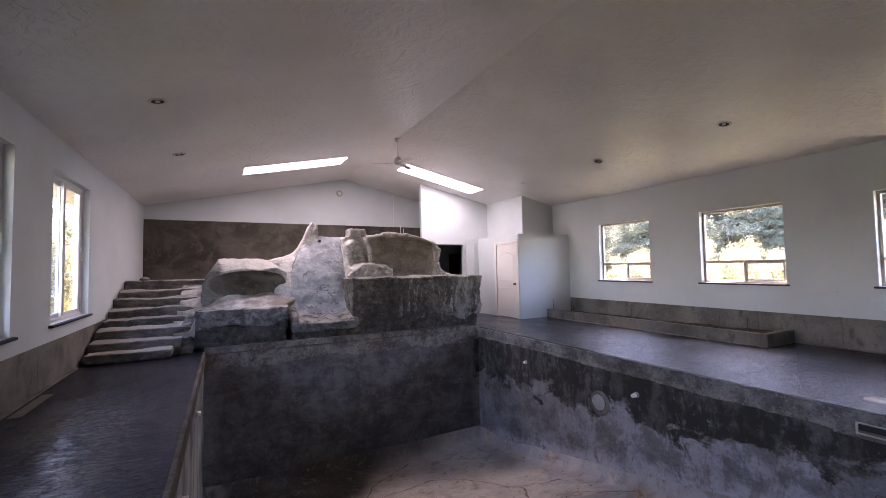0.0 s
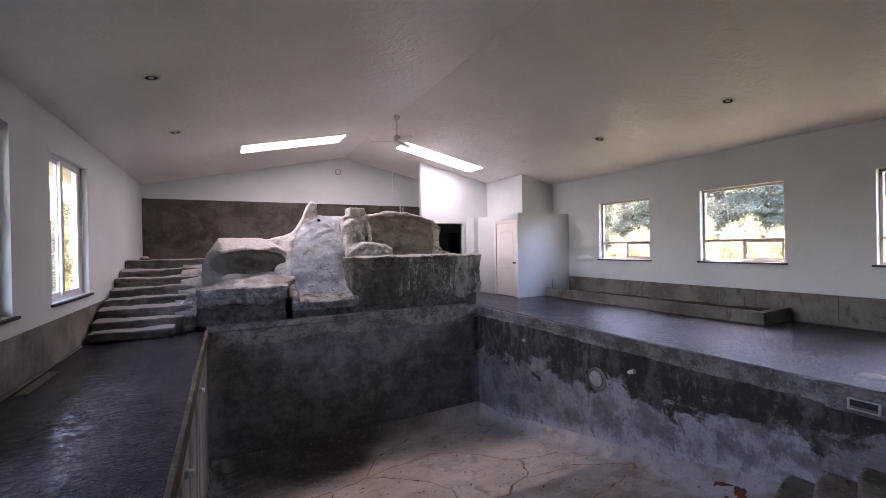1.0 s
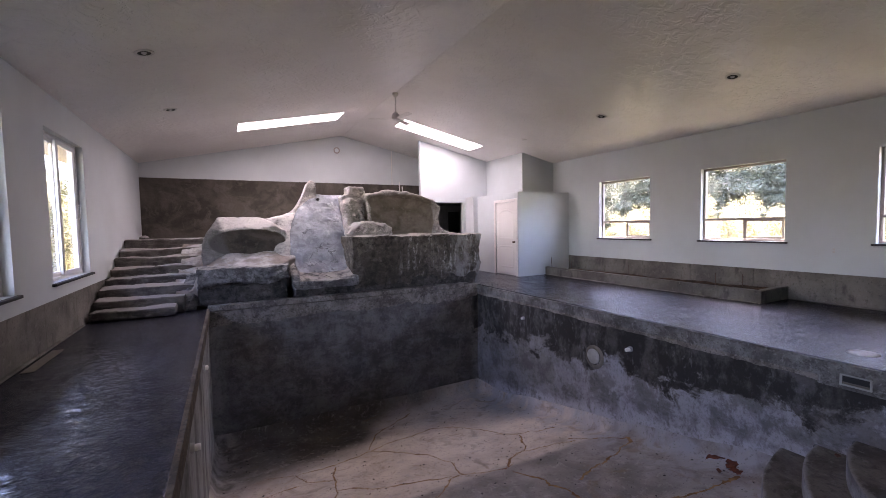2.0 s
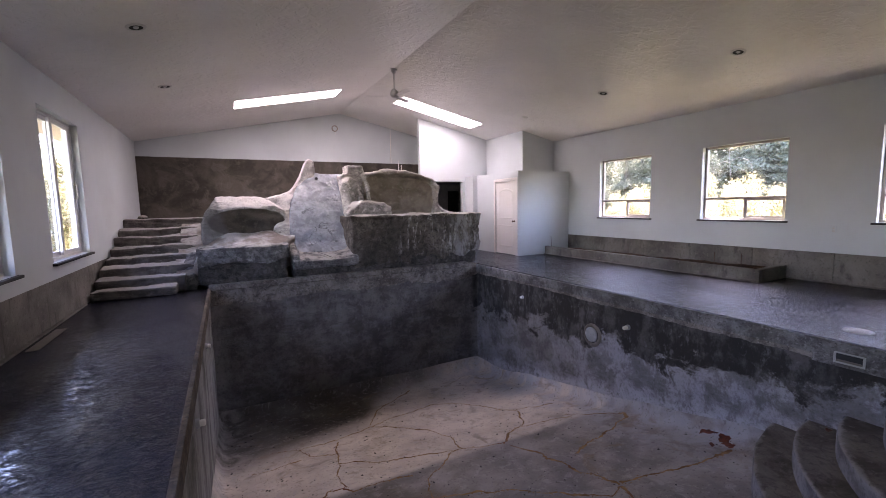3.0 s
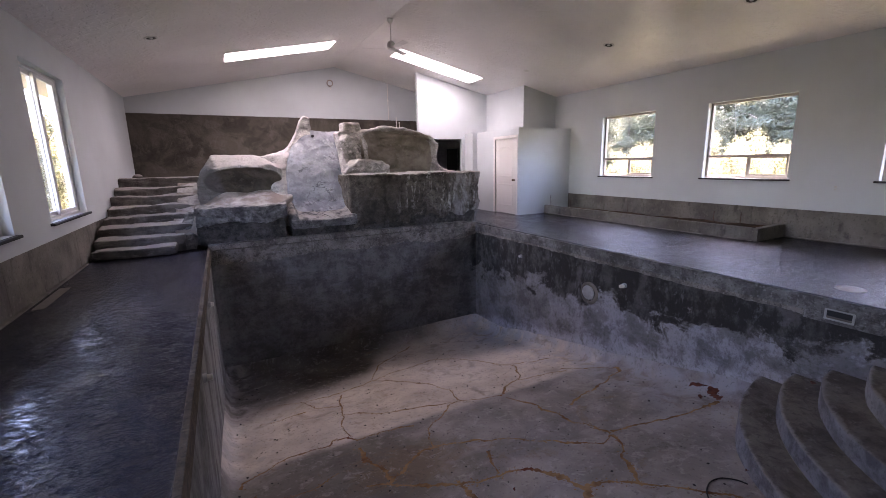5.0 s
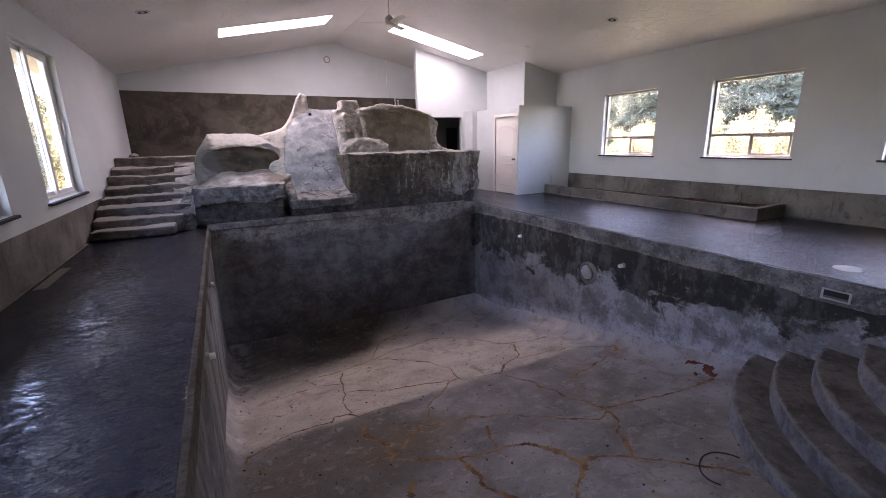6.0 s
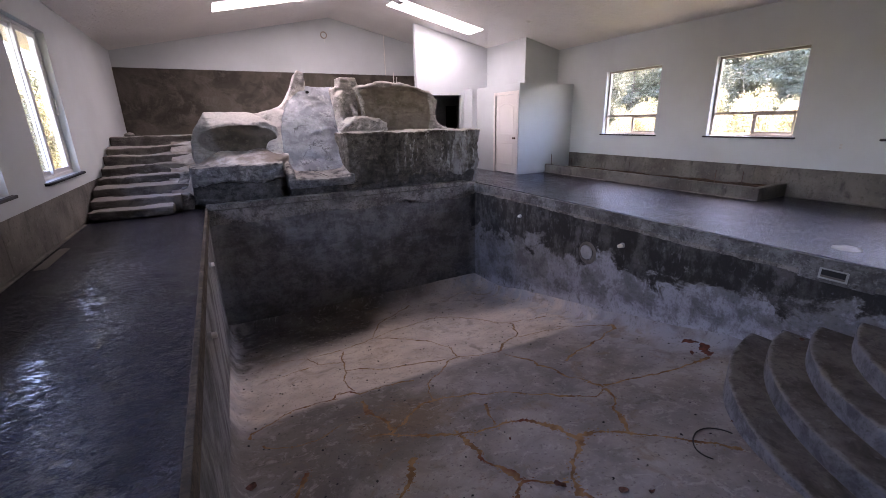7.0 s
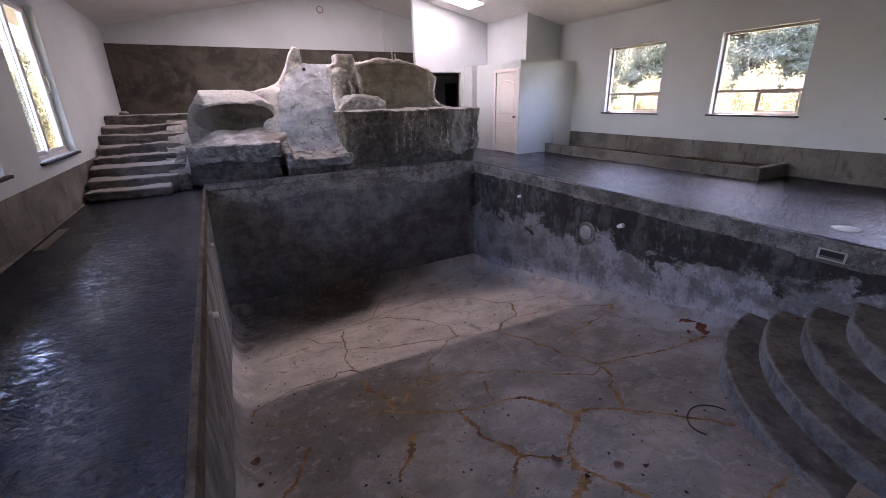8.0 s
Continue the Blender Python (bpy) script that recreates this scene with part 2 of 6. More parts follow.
def mat_deck():
    """Dark sealed concrete pressed with a fine crumpled texture."""
    m = Mat("deck_concrete", 0.3, spec=0.34)
    c = m.mix(m.step(m.noise(1.1, 6, warp=0.5, rough=0.65), 0.32, 0.68), (0.007, 0.008, 0.018), (0.020, 0.021, 0.038))
    c = m.mix(m.math("MULTIPLY", m.step(m.noise(9, 7, rough=0.75), 0.56, 0.70), 0.4), c, (0.06, 0.058, 0.062))
    m.color(c)
    m.roughness(m.noise(2.2, 7, shift=(4, 2, 0), warp=0.4, rough=0.65), 0.10, 0.26)
    m.bump(m.noise(4.2, 4, stretch=(1.0, 1.5, 1), warp=0.6, rough=0.5), 0.2, 0.007)
    worn = 0.0
    for scale, shift, deep in ((5.0, (0, 0, 0), 0.0020), (10, (5, 3, 0), 0.0019), (21, (2, 8, 0), 0.0009)):
        mp = m.node("ShaderNodeMapping")
        mp.inputs["Rotation"].default_value = (0, 0, math.radians(28))
        mp.inputs["Scale"].default_value = (0.8, 1.6, 1)
        mp.inputs["Location"].default_value = shift
        m.link(m.geo.outputs["Position"], mp.inputs["Vector"])
        n = m.node("ShaderNodeTexNoise", Scale=scale, Detail=5, Roughness=0.62, Distortion=0.7)
        m.link(mp.outputs[0], n.inputs["Vector"])
        fold = m.math("ABSOLUTE", m.math("SUBTRACT", n.outputs["Fac"], 0.5))
        m.bump(m.step(fold, 0.0, 0.045), 0.8, deep)
        worn = m.math("ADD", worn, m.step(fold, 0.0, 0.03))
    # the sealer is gone from the folds
    dull = m.math("ADD", m.math("MULTIPLY", m.step(m.noise(1.4, 6, stretch=(1.6, 0.5, 1), shift=(7, 3, 0), warp=0.6, rough=0.6), 0.40, 0.62), 0.60), 0.46)
    m.link(m.math("MULTIPLY", m.math("MULTIPLY", m.math("MULTIPLY", worn, worn), 0.07), dull), m.b.inputs["Specular IOR Level"])
    m.link(m.math("MULTIPLY", dull, 0.32), m.b.inputs["Coat Weight"])
    m.bump(m.noise(60, 3, stretch=(1, 1.5, 1)), 0.2, 0.0006)
    m.b.inputs["Coat Roughness"].default_value = 0.12
    m.b.inputs["Coat Tint"].default_value = (0.9, 0.93, 1.0, 1)
    m.link(m.b.inputs["Normal"].links[0].from_socket, m.b.inputs["Coat Normal"])
    return m.m


def mat_pool_wall():
    """Dark bare plaster; pale mineral bloom below an old water line on the east side."""
    m = Mat("pool_plaster", 0.85, spec=0.25)
    x, y, z = m.xyz()
    c = m.mix(m.step(m.noise(2.6, 10, warp=0.2, rough=0.72), 0.38, 0.64), (0.085, 0.077, 0.07), (0.18, 0.166, 0.156))
    c = m.mix(m.math("MULTIPLY", m.step(m.noise(4.2, 8, stretch=(0.55, 0.55, 1.3), rough=0.7), 0.5, 0.66), 0.5), c, (0.20, 0.195, 0.20))
    c = m.mix(m.math("MULTIPLY", m.step(m.noise(6.5, 8, stretch=(0.6, 0.6, 1.5), shift=(7, 1, 3), rough=0.7), 0.53, 0.64), 0.45), c, (0.06, 0.055, 0.052))
    east = m.step(x, 5.2, 5.36)
    line = m.math("ADD", m.math("ADD", z, m.math("MULTIPLY", y, 0.085)), 0.50)
    wander = m.math("MULTIPLY", m.math("SUBTRACT", m.noise(1.2, 8, stretch=(1, 1, 1.4), warp=0.3, shift=(2, 5, 1), rough=0.72), 0.5), 2.4)
    drip = m.math("MULTIPLY", m.math("SUBTRACT", m.noise(5.0, 6, stretch=(1, 1, 0.25), shift=(4, 4, 4), rough=0.65), 0.5), 0.22)
    above = m.math("SUBTRACT", m.math("SUBTRACT", line, wander), drip)
    streak = m.step(m.noise(2.0, 9, stretch=(1, 0.8, 0.9), shift=(1, 0, 3), warp=0.3, rough=0.7), 0.45, 0.55)
    speck = m.step(m.noise(8, 8, stretch=(1, 1, 0.6), warp=0.2, rough=0.75), 0.36, 0.52)
    cover = m.math("ADD", m.math("MULTIPLY", m.math("MULTIPLY", streak, speck), 0.56), 0.20)
    deep = m.math("SUBTRACT", 1.0, m.math("MULTIPLY", m.step(m.math("ADD", y, m.math("MULTIPLY", m.noise(1.5, 5), 2.0)), 5.6, 7.2), 0.62))
    bloom = m.math("MULTIPLY", m.math("MULTIPLY", m.math("MULTIPLY", m.step(above, 0.05, -0.06), east), cover), deep, clamp=True)
    c = m.mix(bloom, c, (0.40, 0.39, 0.42))
    toe = m.math("MULTIPLY", m.math("MULTIPLY", m.step(m.math("SUBTRACT", m.math("ADD", z, m.math("MULTIPLY", y, 0.2)), m.math("MULTIPLY", wander, 0.25)), -0.55, -0.75), east), 0.75)
    c = m.mix(m.math("MULTIPLY", toe, speck), c, (0.43, 0.42, 0.45))
    dark = m.math("MULTIPLY", m.math("MULTIPLY", m.step(above, 0.0, 0.12), east), m.math("ADD", m.math("MULTIPLY", m.step(m.noise(3.2, 8, stretch=(1, 1, 0.6), shift=(6, 2, 8), rough=0.7), 0.60, 0.46), 0.5), 0.45))
    c = m.mix(dark, c, (0.026, 0.023, 0.021))
    west = m.math("MULTIPLY", m.step(x, 0.0, -0.25), m.math("MULTIPLY", m.step(m.noise(2.4, 8, stretch=(1, 1.3, 0.4), warp=0.7, rough=0.68), 0.40, 0.62), 0.7))
    c = m.mix(west, c, (0.32, 0.305, 0.29))
    c = m.mix(m.math("MULTIPLY", m.step(m.noise(24, 6, rough=0.7), 0.52, 0.68), 0.4), c, (0.03, 0.03, 0.03))
    c = m.mix(m.math("MULTIPLY", m.step(m.noise(11, 7, stretch=(1, 1, 0.5), shift=(2, 7, 4), rough=0.7), 0.56, 0.66), 0.3), c, (0.26, 0.25, 0.25))
    m.color(c)
    m.bump(m.noise(5, 5), 0.3, 0.02)
    m.bump(m.noise(14, 6, stretch=(0.5, 0.5, 1.4), rough=0.65), 0.5, 0.01)
    m.bump(m.noise(40, 4), 0.35, 0.005)
    return m.m


def mat_pool_step():
    """Brown-grey treads with worn noses; risers painted paler and bluer for the window light on them."""
    m = Mat("pool_step_concrete", 0.8, spec=0.3)
    nz = m.xyz(True)[2]
    x, y, z = m.xyz()
    tread = m.mix(m.step(m.noise(2.4, 8, warp=0.5, rough=0.68), 0.34, 0.66), (0.06, 0.052, 0.045), (0.155, 0.138, 0.122))
    tread = m.mix(m.math("MULTIPLY", m.step(m.noise(6, 8, warp=0.4, rough=0.75, shift=(3, 3, 3)), 0.52, 0.62), 0.55), tread, (0.035, 0.03, 0.027))
    tread = m.mix(m.math("MULTIPLY", m.step(m.noise(11, 8, rough=0.75, shift=(1, 8, 3)), 0.55, 0.66), 0.4), tread, (0.24, 0.225, 0.215))
    dx, dy = m.math("SUBTRACT", x, 5.631), m.math("SUBTRACT", y, -0.276)
    r = m.math("SQRT", m.math("ADD", m.math("MULTIPLY", dx, dx), m.math("MULTIPLY", dy, dy)))
    lip = m.math("FRACT", m.math("DIVIDE", m.math("SUBTRACT", 2.61, r), 0.303))
    lip = m.math("ADD", lip, m.math("MULTIPLY", m.math("SUBTRACT", m.noise(5, 7, rough=0.7), 0.5), 0.7))
    tread = m.mix(m.math("MULTIPLY", m.step(lip, 0.16, 0.02), 0.6), tread, (0.25, 0.24, 0.235))
    # window light on the upright faces is part of this colour
    riser = m.mix(m.step(m.noise(4.5, 8, warp=0.4, rough=0.7), 0.36, 0.62), (0.085, 0.085, 0.092), (0.19, 0.19, 0.205))
    riser = m.mix(m.math("MULTIPLY", m.step(m.noise(16, 7, rough=0.75, shift=(5, 1, 3)), 0.53, 0.64), 0.5), riser, (0.055, 0.053, 0.055))
    c = m.mix(m.step(nz, 0.75, 0.35), tread, riser)
    c = m.mix(m.math("MULTIPLY", m.step(m.noise(34, 5, rough=0.7), 0.56, 0.68), 0.5), c, (0.035, 0.03, 0.027))
    m.color(c)
    m.bump(m.noise(9, 5), 0.3, 0.01)
    m.bump(m.noise(38, 5, rough=0.65), 0.5, 0.006)
    return m.m


def mat_scratch(name="scratch_mortar", lo=(0.105, 0.090, 0.078), hi=(0.27, 0.24, 0.215)):
    """Coarse raked mortar, brown-grey, pitted and stained."""
    m = Mat(name, 0.92, spec=0.2)
    c = m.mix(m.step(m.noise(2.6, 7, warp=0.3, rough=0.68), 0.36, 0.64), lo, hi)
    c = m.mix(m.math("MULTIPLY", m.step(m.noise(12, 7, rough=0.72, shift=(4, 4, 1)), 0.5, 0.62), 0.6), c, (0.06, 0.052, 0.046))
    c = m.mix(m.math("MULTIPLY", m.step(m.noise(34, 6, rough=0.7), 0.54, 0.64), 0.6), c, (0.04, 0.036, 0.032))
    c = m.mix(m.math("MULTIPLY", m.step(m.noise(22, 6, rough=0.7, shift=(1, 5, 9)), 0.55, 0.66), 0.5), c, tuple(v * 1.5 for v in hi))
    m.color(c)
    m.bump(m.noise(16, 6, stretch=(0.5, 0.5, 1.6), rough=0.7), 0.8, 0.02)
    m.bump(m.noise(50, 4), 0.5, 0.005)
    return m.m


def mat_pool_floor():
    """Bare gunite: dusty tan where dry, grey where damp, both with painted light and shade; mineral bloom along the
    east foot.
    """
    m = Mat("pool_floor_gunite", 0.8, spec=0.3)
    x, y, z = m.xyz()
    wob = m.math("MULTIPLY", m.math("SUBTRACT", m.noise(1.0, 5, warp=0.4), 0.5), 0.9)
    # the dry band lies across the slope; window light on it is painted in
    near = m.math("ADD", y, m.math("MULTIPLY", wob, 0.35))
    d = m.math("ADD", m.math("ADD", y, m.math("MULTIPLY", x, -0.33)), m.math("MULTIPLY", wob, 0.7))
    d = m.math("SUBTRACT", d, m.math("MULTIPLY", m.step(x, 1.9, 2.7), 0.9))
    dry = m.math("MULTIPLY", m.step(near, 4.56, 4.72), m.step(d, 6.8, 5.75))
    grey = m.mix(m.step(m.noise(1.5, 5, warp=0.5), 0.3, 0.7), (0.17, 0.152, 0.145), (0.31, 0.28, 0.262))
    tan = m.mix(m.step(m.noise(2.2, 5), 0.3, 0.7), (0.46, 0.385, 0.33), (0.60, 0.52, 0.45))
    # the far corner's shade is painted in along with the damp
    damp_shade = m.mix(m.step(m.noise(1.1, 4, shift=(7, 3, 0)), 0.35, 0.7), (0.08, 0.07, 0.062), (0.165, 0.148, 0.134))
    c = m.mix(m.step(d, 6.8, 5.75), damp_shade, grey)
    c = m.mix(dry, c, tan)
    edge = m.math("MULTIPLY", m.step(x, 4.1, 5.2), m.step(m.noise(2.6, 5, warp=0.6), 0.36, 0.6))
    c = m.mix(m.math("MULTIPLY", edge, 0.8), c, (0.36, 0.355, 0.38))
    side = m.math("MULTIPLY", m.step(x, 0.35, -0.2), m.step(m.noise(3.5, 5, warp=0.6), 0.4, 0.65))
    c = m.mix(m.math("MULTIPLY", side, 0.7), c, (0.34, 0.31, 0.29))
    px_, py_ = m.math("DIVIDE", m.math("SUBTRACT", x, 0.7), 1.7), m.math("DIVIDE", m.math("SUBTRACT", y, 3.7), 0.95)
    pool = m.math("ADD", m.math("MULTIPLY", px_, px_), m.math("MULTIPLY", py_, py_))
    pool = m.math("ADD", pool, m.math("MULTIPLY", m.math("SUBTRACT", m.noise(1.4, 6, warp=0.6, rough=0.65), 0.5), 2.6))
    c = m.mix(m.math("MULTIPLY", m.step(pool, 1.1, 0.4), 0.6), c, (0.10, 0.085, 0.07))
    sx_, sy_ = m.math("DIVIDE", m.math("SUBTRACT", x, 1.41), 0.75), m.math("DIVIDE", m.math("SUBTRACT", y, 3.72), 0.45)
    seep = m.math("ADD", m.math("ADD", m.math("MULTIPLY", sx_, sx_), m.math("MULTIPLY", sy_, sy_)), m.math("MULTIPLY", m.math("SUBTRACT", m.noise(3.2, 7, warp=0.8, rough=0.7, shift=(2, 2, 0)), 0.5), 3.4))
    c = m.mix(m.math("MULTIPLY", m.step(seep, 1.0, 0.3), 0.55), c, (0.17, 0.115, 0.07))
    fleck = m.step(m.noise(6.5, 8, warp=0.7, rough=0.75), 0.53, 0.64)
    c = m.mix(m.math("MULTIPLY", fleck, 0.55), c, (0.37, 0.34, 0.325))
    rusty = m.step(m.noise(1.9, 6, shift=(3, 8, 2), warp=1.0, rough=0.7), 0.55, 0.68)
    c = m.mix(m.math("MULTIPLY", rusty, 0.5), c, (0.20, 0.135, 0.085))
    blot = m.step(m.noise(2.7, 6, shift=(1, 9, 2), warp=0.8), 0.56, 0.72)
    c = m.mix(m.math("MULTIPLY", blot, 0.4), c, (0.10, 0.085, 0.07))
    c = m.mix(m.math("MULTIPLY", m.step(m.noise(26, 4), 0.58, 0.68), 0.4), c, (0.06, 0.05, 0.045))
    c = m.mix(m.math("MULTIPLY", m.step(m.noise(15, 7, shift=(9, 2, 1), rough=0.7), 0.56, 0.66), 0.22), c, (0.42, 0.39, 0.37))
    m.color(c)
    m.bump(m.noise(3.5, 5), 0.3, 0.04)
    m.bump(m.noise(18, 7, rough=0.7), 0.4, 0.01)
    m.bump(m.noise(45, 4), 0.4, 0.005)
    return m.m


def mat_band():
    """Brown-grey floated mortar in broad overlapping coats, rubbed and scuffed."""
    m = Mat("floated_mortar", 0.85, spec=0.25)
    c = m.mix(m.step(m.noise(0.9, 7, warp=0.7, rough=0.62), 0.38, 0.62), (0.050, 0.042, 0.034), (0.108, 0.094, 0.078))
    c = m.mix(m.math("MULTIPLY", m.step(m.noise(2.6, 8, warp=0.9, rough=0.68, shift=(4, 1, 2)), 0.52, 0.64), 0.6), c, (0.135, 0.12, 0.103))
    c = m.mix(m.math("MULTIPLY", m.step(m.noise(1.6, 6, stretch=(1, 1, 1.8), warp=0.6, shift=(1, 7, 5)), 0.54, 0.66), 0.6), c, (0.044, 0.037, 0.031))
    c = m.mix(m.math("MULTIPLY", m.step(m.noise(19, 6, rough=0.7), 0.55, 0.68), 0.3), c, (0.04, 0.034, 0.03))
    m.color(c)
    m.bump(m.noise(2.4, 6, warp=0.8, rough=0.6, shift=(4, 1, 2)), 0.5, 0.05)
    m.bump(m.noise(11, 6, stretch=(0.6, 1, 1.5), rough=0.66), 0.5, 0.014)
    return m.m


def mat_step():
    """Rough cast steps: brown-grey fronts, paler on upward-facing treads and noses."""
    m = Mat("step_concrete", 0.9, spec=0.2)
    nz = m.xyz(True)[2]
    c = m.mix(m.step(m.noise(2.2, 7, warp=0.4, rough=0.66), 0.36, 0.64), (0.085, 0.076, 0.068), (0.185, 0.168, 0.154))
    c = m.mix(m.math("MULTIPLY", m.step(m.noise(6, 7, stretch=(0.5, 1, 1.6), rough=0.7, shift=(3, 3, 1)), 0.52, 0.64), 0.5), c, (0.06, 0.053, 0.047))
    c = m.mix(m.math("MULTIPLY", m.step(m.noise(9, 7, stretch=(0.5, 1, 1.4), rough=0.72, shift=(8, 2, 1)), 0.54, 0.66), 0.5), c, (0.27, 0.25, 0.235))
    upward = m.math("MULTIPLY", m.step(m.math("ADD", nz, m.math("MULTIPLY", m.math("SUBTRACT", m.noise(7, 6, rough=0.7), 0.5), 0.5)), 0.45, 0.85), 0.85)
    c = m.mix(upward, c, (0.40, 0.365, 0.34))
    m.color(c)
    m.bump(m.noise(9, 7, stretch=(0.5, 1, 1.6), rough=0.72), 0.9, 0.05)
    m.bump(m.noise(34, 5, rough=0.7), 0.7, 0.014)
    return m.m


def mat_rust():
    m = Mat("rust_crack", 0.9, spec=0.2)
    c = m.mix(m.step(m.noise(7, 4), 0.35, 0.65), (0.157, 0.087, 0.039), (0.298, 0.176, 0.085))
    m.color(m.mix(m.step(m.noise(2.0, 3, shift=(5, 5, 0)), 0.55, 0.72), c, (0.12, 0.028, 0.014)))
    m.bump(m.noise(40, 3), 0.5, 0.006)
    return m.m


def rock_base(m, lo, hi, lump=1.0):
    c = m.mix(m.step(m.noise(2.1, 5, warp=0.5), 0.3, 0.7), lo, hi)
    c = m.mix(m.math("MULTIPLY", m.step(m.noise(9, 5), 0.5, 0.75), 0.5), c, tuple(v * 0.55 for v in lo))
    pit = m.noise(8, 9, warp=0.3, rough=0.72)
    # hollows of the pits painted dark, as shade would leave them
    c = m.mix(m.math("MULTIPLY", m.step(pit, 0.49, 0.38), 0.65 * lump ** 3), c, tuple(v * 0.45 for v in lo))
    c = m.mix(m.math("MULTIPLY", m.step(pit, 0.53, 0.63), 0.6), c, tuple(min(1, v * 1.35) for v in hi))
    c = m.mix(m.math("MULTIPLY", m.step(m.noise(26, 7, stretch=(0.7, 0.7, 1.3), rough=0.75, shift=(4, 7, 7)), 0.54, 0.64), 0.5 * lump ** 2), c, tuple(v * 0.4 for v in lo))
    mp = m.t.nodes.new("ShaderNodeVectorMath")
    mp.operation = "MULTIPLY_ADD"
    wn_ = m.t.nodes.new("ShaderNodeTexNoise")
    wn_.inputs["Scale"].default_value, wn_.inputs["Detail"].default_value = 2.6, 5
    m.link(m.geo.outputs["Position"], wn_.inputs["Vector"])
    m.link(wn_.outputs["Color"], mp.inputs[0])
    mp.inputs[1].default_value = (0.5, 0.5, 0.5)
    m.link(m.geo.outputs["Position"], mp.inputs[2])
    vo = m.t.nodes.new("ShaderNodeTexVoronoi")
    vo.feature = "DISTANCE_TO_EDGE"
    vo.inputs["Scale"].default_value = 2.3
    m.link(mp.outputs[0], vo.inputs["Vector"])
    cut = m.step(vo.outputs["Distance"], 0.0, 0.025)
    gate = m.step(m.noise(1.7, 3, shift=(8, 1, 4)), 0.46, 0.56)
    c = m.mix(m.math("MULTIPLY", m.math("MULTIPLY", m.math("SUBTRACT", 1.0, cut), gate), 0.45), c, tuple(v * 0.35 for v in lo))
    m.bump(m.math("MAXIMUM", cut, m.math("SUBTRACT", 1.0, gate)), 0.6, 0.02)
    edge = m.math("ABSOLUTE", m.math("SUBTRACT", m.noise(4.5, 5, warp=0.4, rough=0.55), 0.5))
    m.bump(edge, 0.7 * lump, 0.05)
    m.bump(pit, 0.6 + 0.4 * lump, 0.05)
    # level trowel folds, crisp on one side
    fold = m.math("ABSOLUTE", m.math("SUBTRACT", m.noise(6.5, 6, stretch=(0.55, 0.55, 1.5), shift=(6, 6, 2), warp=0.9, rough=0.58), 0.5))
    m.bump(m.step(fold, 0.0, 0.06), 0.8, 0.024)
    # crease shade painted into the colour as well
    c = m.mix(m.math("MULTIPLY", m.step(fold, 0.02, 0.0), 0.5), c, tuple(v * 0.4 for v in lo))
    m.bump(m.noise(42, 5, rough=0.72), 0.7, 0.014)
    return c


def mat_rock_block():
    """Dark brown-grey cast rock with chalky runs down its face."""
    m = Mat("rock_block", 0.9, spec=0.2)
    x, y, z = m.xyz()
    c = rock_base(m, (0.082, 0.071, 0.059), (0.19, 0.167, 0.142))
    run = m.step(m.noise(9.0, 7, stretch=(1.2, 1.2, 0.14), warp=0.25, rough=0.66), 0.515, 0.60)
    zone = m.math("MULTIPLY", m.step(x, 3.1, 3.7), m.step(m.math("ADD", z, m.noise(2, 3)), 0.75, 1.0))
    grain = m.step(m.noise(9, 8, rough=0.75), 0.42, 0.56)
    c = m.mix(m.math("MULTIPLY", m.math("MULTIPLY", m.math("MULTIPLY", run, grain), zone), 0.85), c, (0.46, 0.435, 0.41))
    end = m.math("MULTIPLY", m.step(m.math("ADD", x, m.noise(2.5, 4)), 5.0, 5.7), m.step(m.noise(4.5, 8, stretch=(1, 1, 0.4), rough=0.72), 0.42, 0.56))
    c = m.mix(m.math("MULTIPLY", end, 0.65), c, (0.42, 0.41, 0.40))
    wet = m.math("MULTIPLY", m.step(m.noise(1.3, 6, stretch=(1, 1, 0.6), shift=(2, 6, 3), warp=0.4), 0.44, 0.58), m.step(x, 4.6, 3.2))
    c = m.mix(m.math("MULTIPLY", wet, 0.6), c, (0.05, 0.043, 0.037))
    # upward faces painted pale, as lit from above
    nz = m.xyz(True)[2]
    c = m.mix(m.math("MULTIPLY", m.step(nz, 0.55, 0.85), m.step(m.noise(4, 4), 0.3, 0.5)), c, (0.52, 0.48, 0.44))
    m.color(c)
    return m.m


def mat_rock_ledge():
    m = Mat("rock_ledge", 0.9, spec=0.2)
    c = rock_base(m, (0.11, 0.106, 0.105), (0.26, 0.25, 0.248))
    # top light painted in: paler where the ledge faces up
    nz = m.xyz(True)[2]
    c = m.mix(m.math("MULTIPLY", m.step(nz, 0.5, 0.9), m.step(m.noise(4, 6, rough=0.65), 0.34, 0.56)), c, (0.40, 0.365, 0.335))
    m.color(c)
    return m.m


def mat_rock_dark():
    m = Mat("rock_shaded_recess", 0.9, spec=0.2)
    # darker copy of the rock; the undercuts' shade is in the colour
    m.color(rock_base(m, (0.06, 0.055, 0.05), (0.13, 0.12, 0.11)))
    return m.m


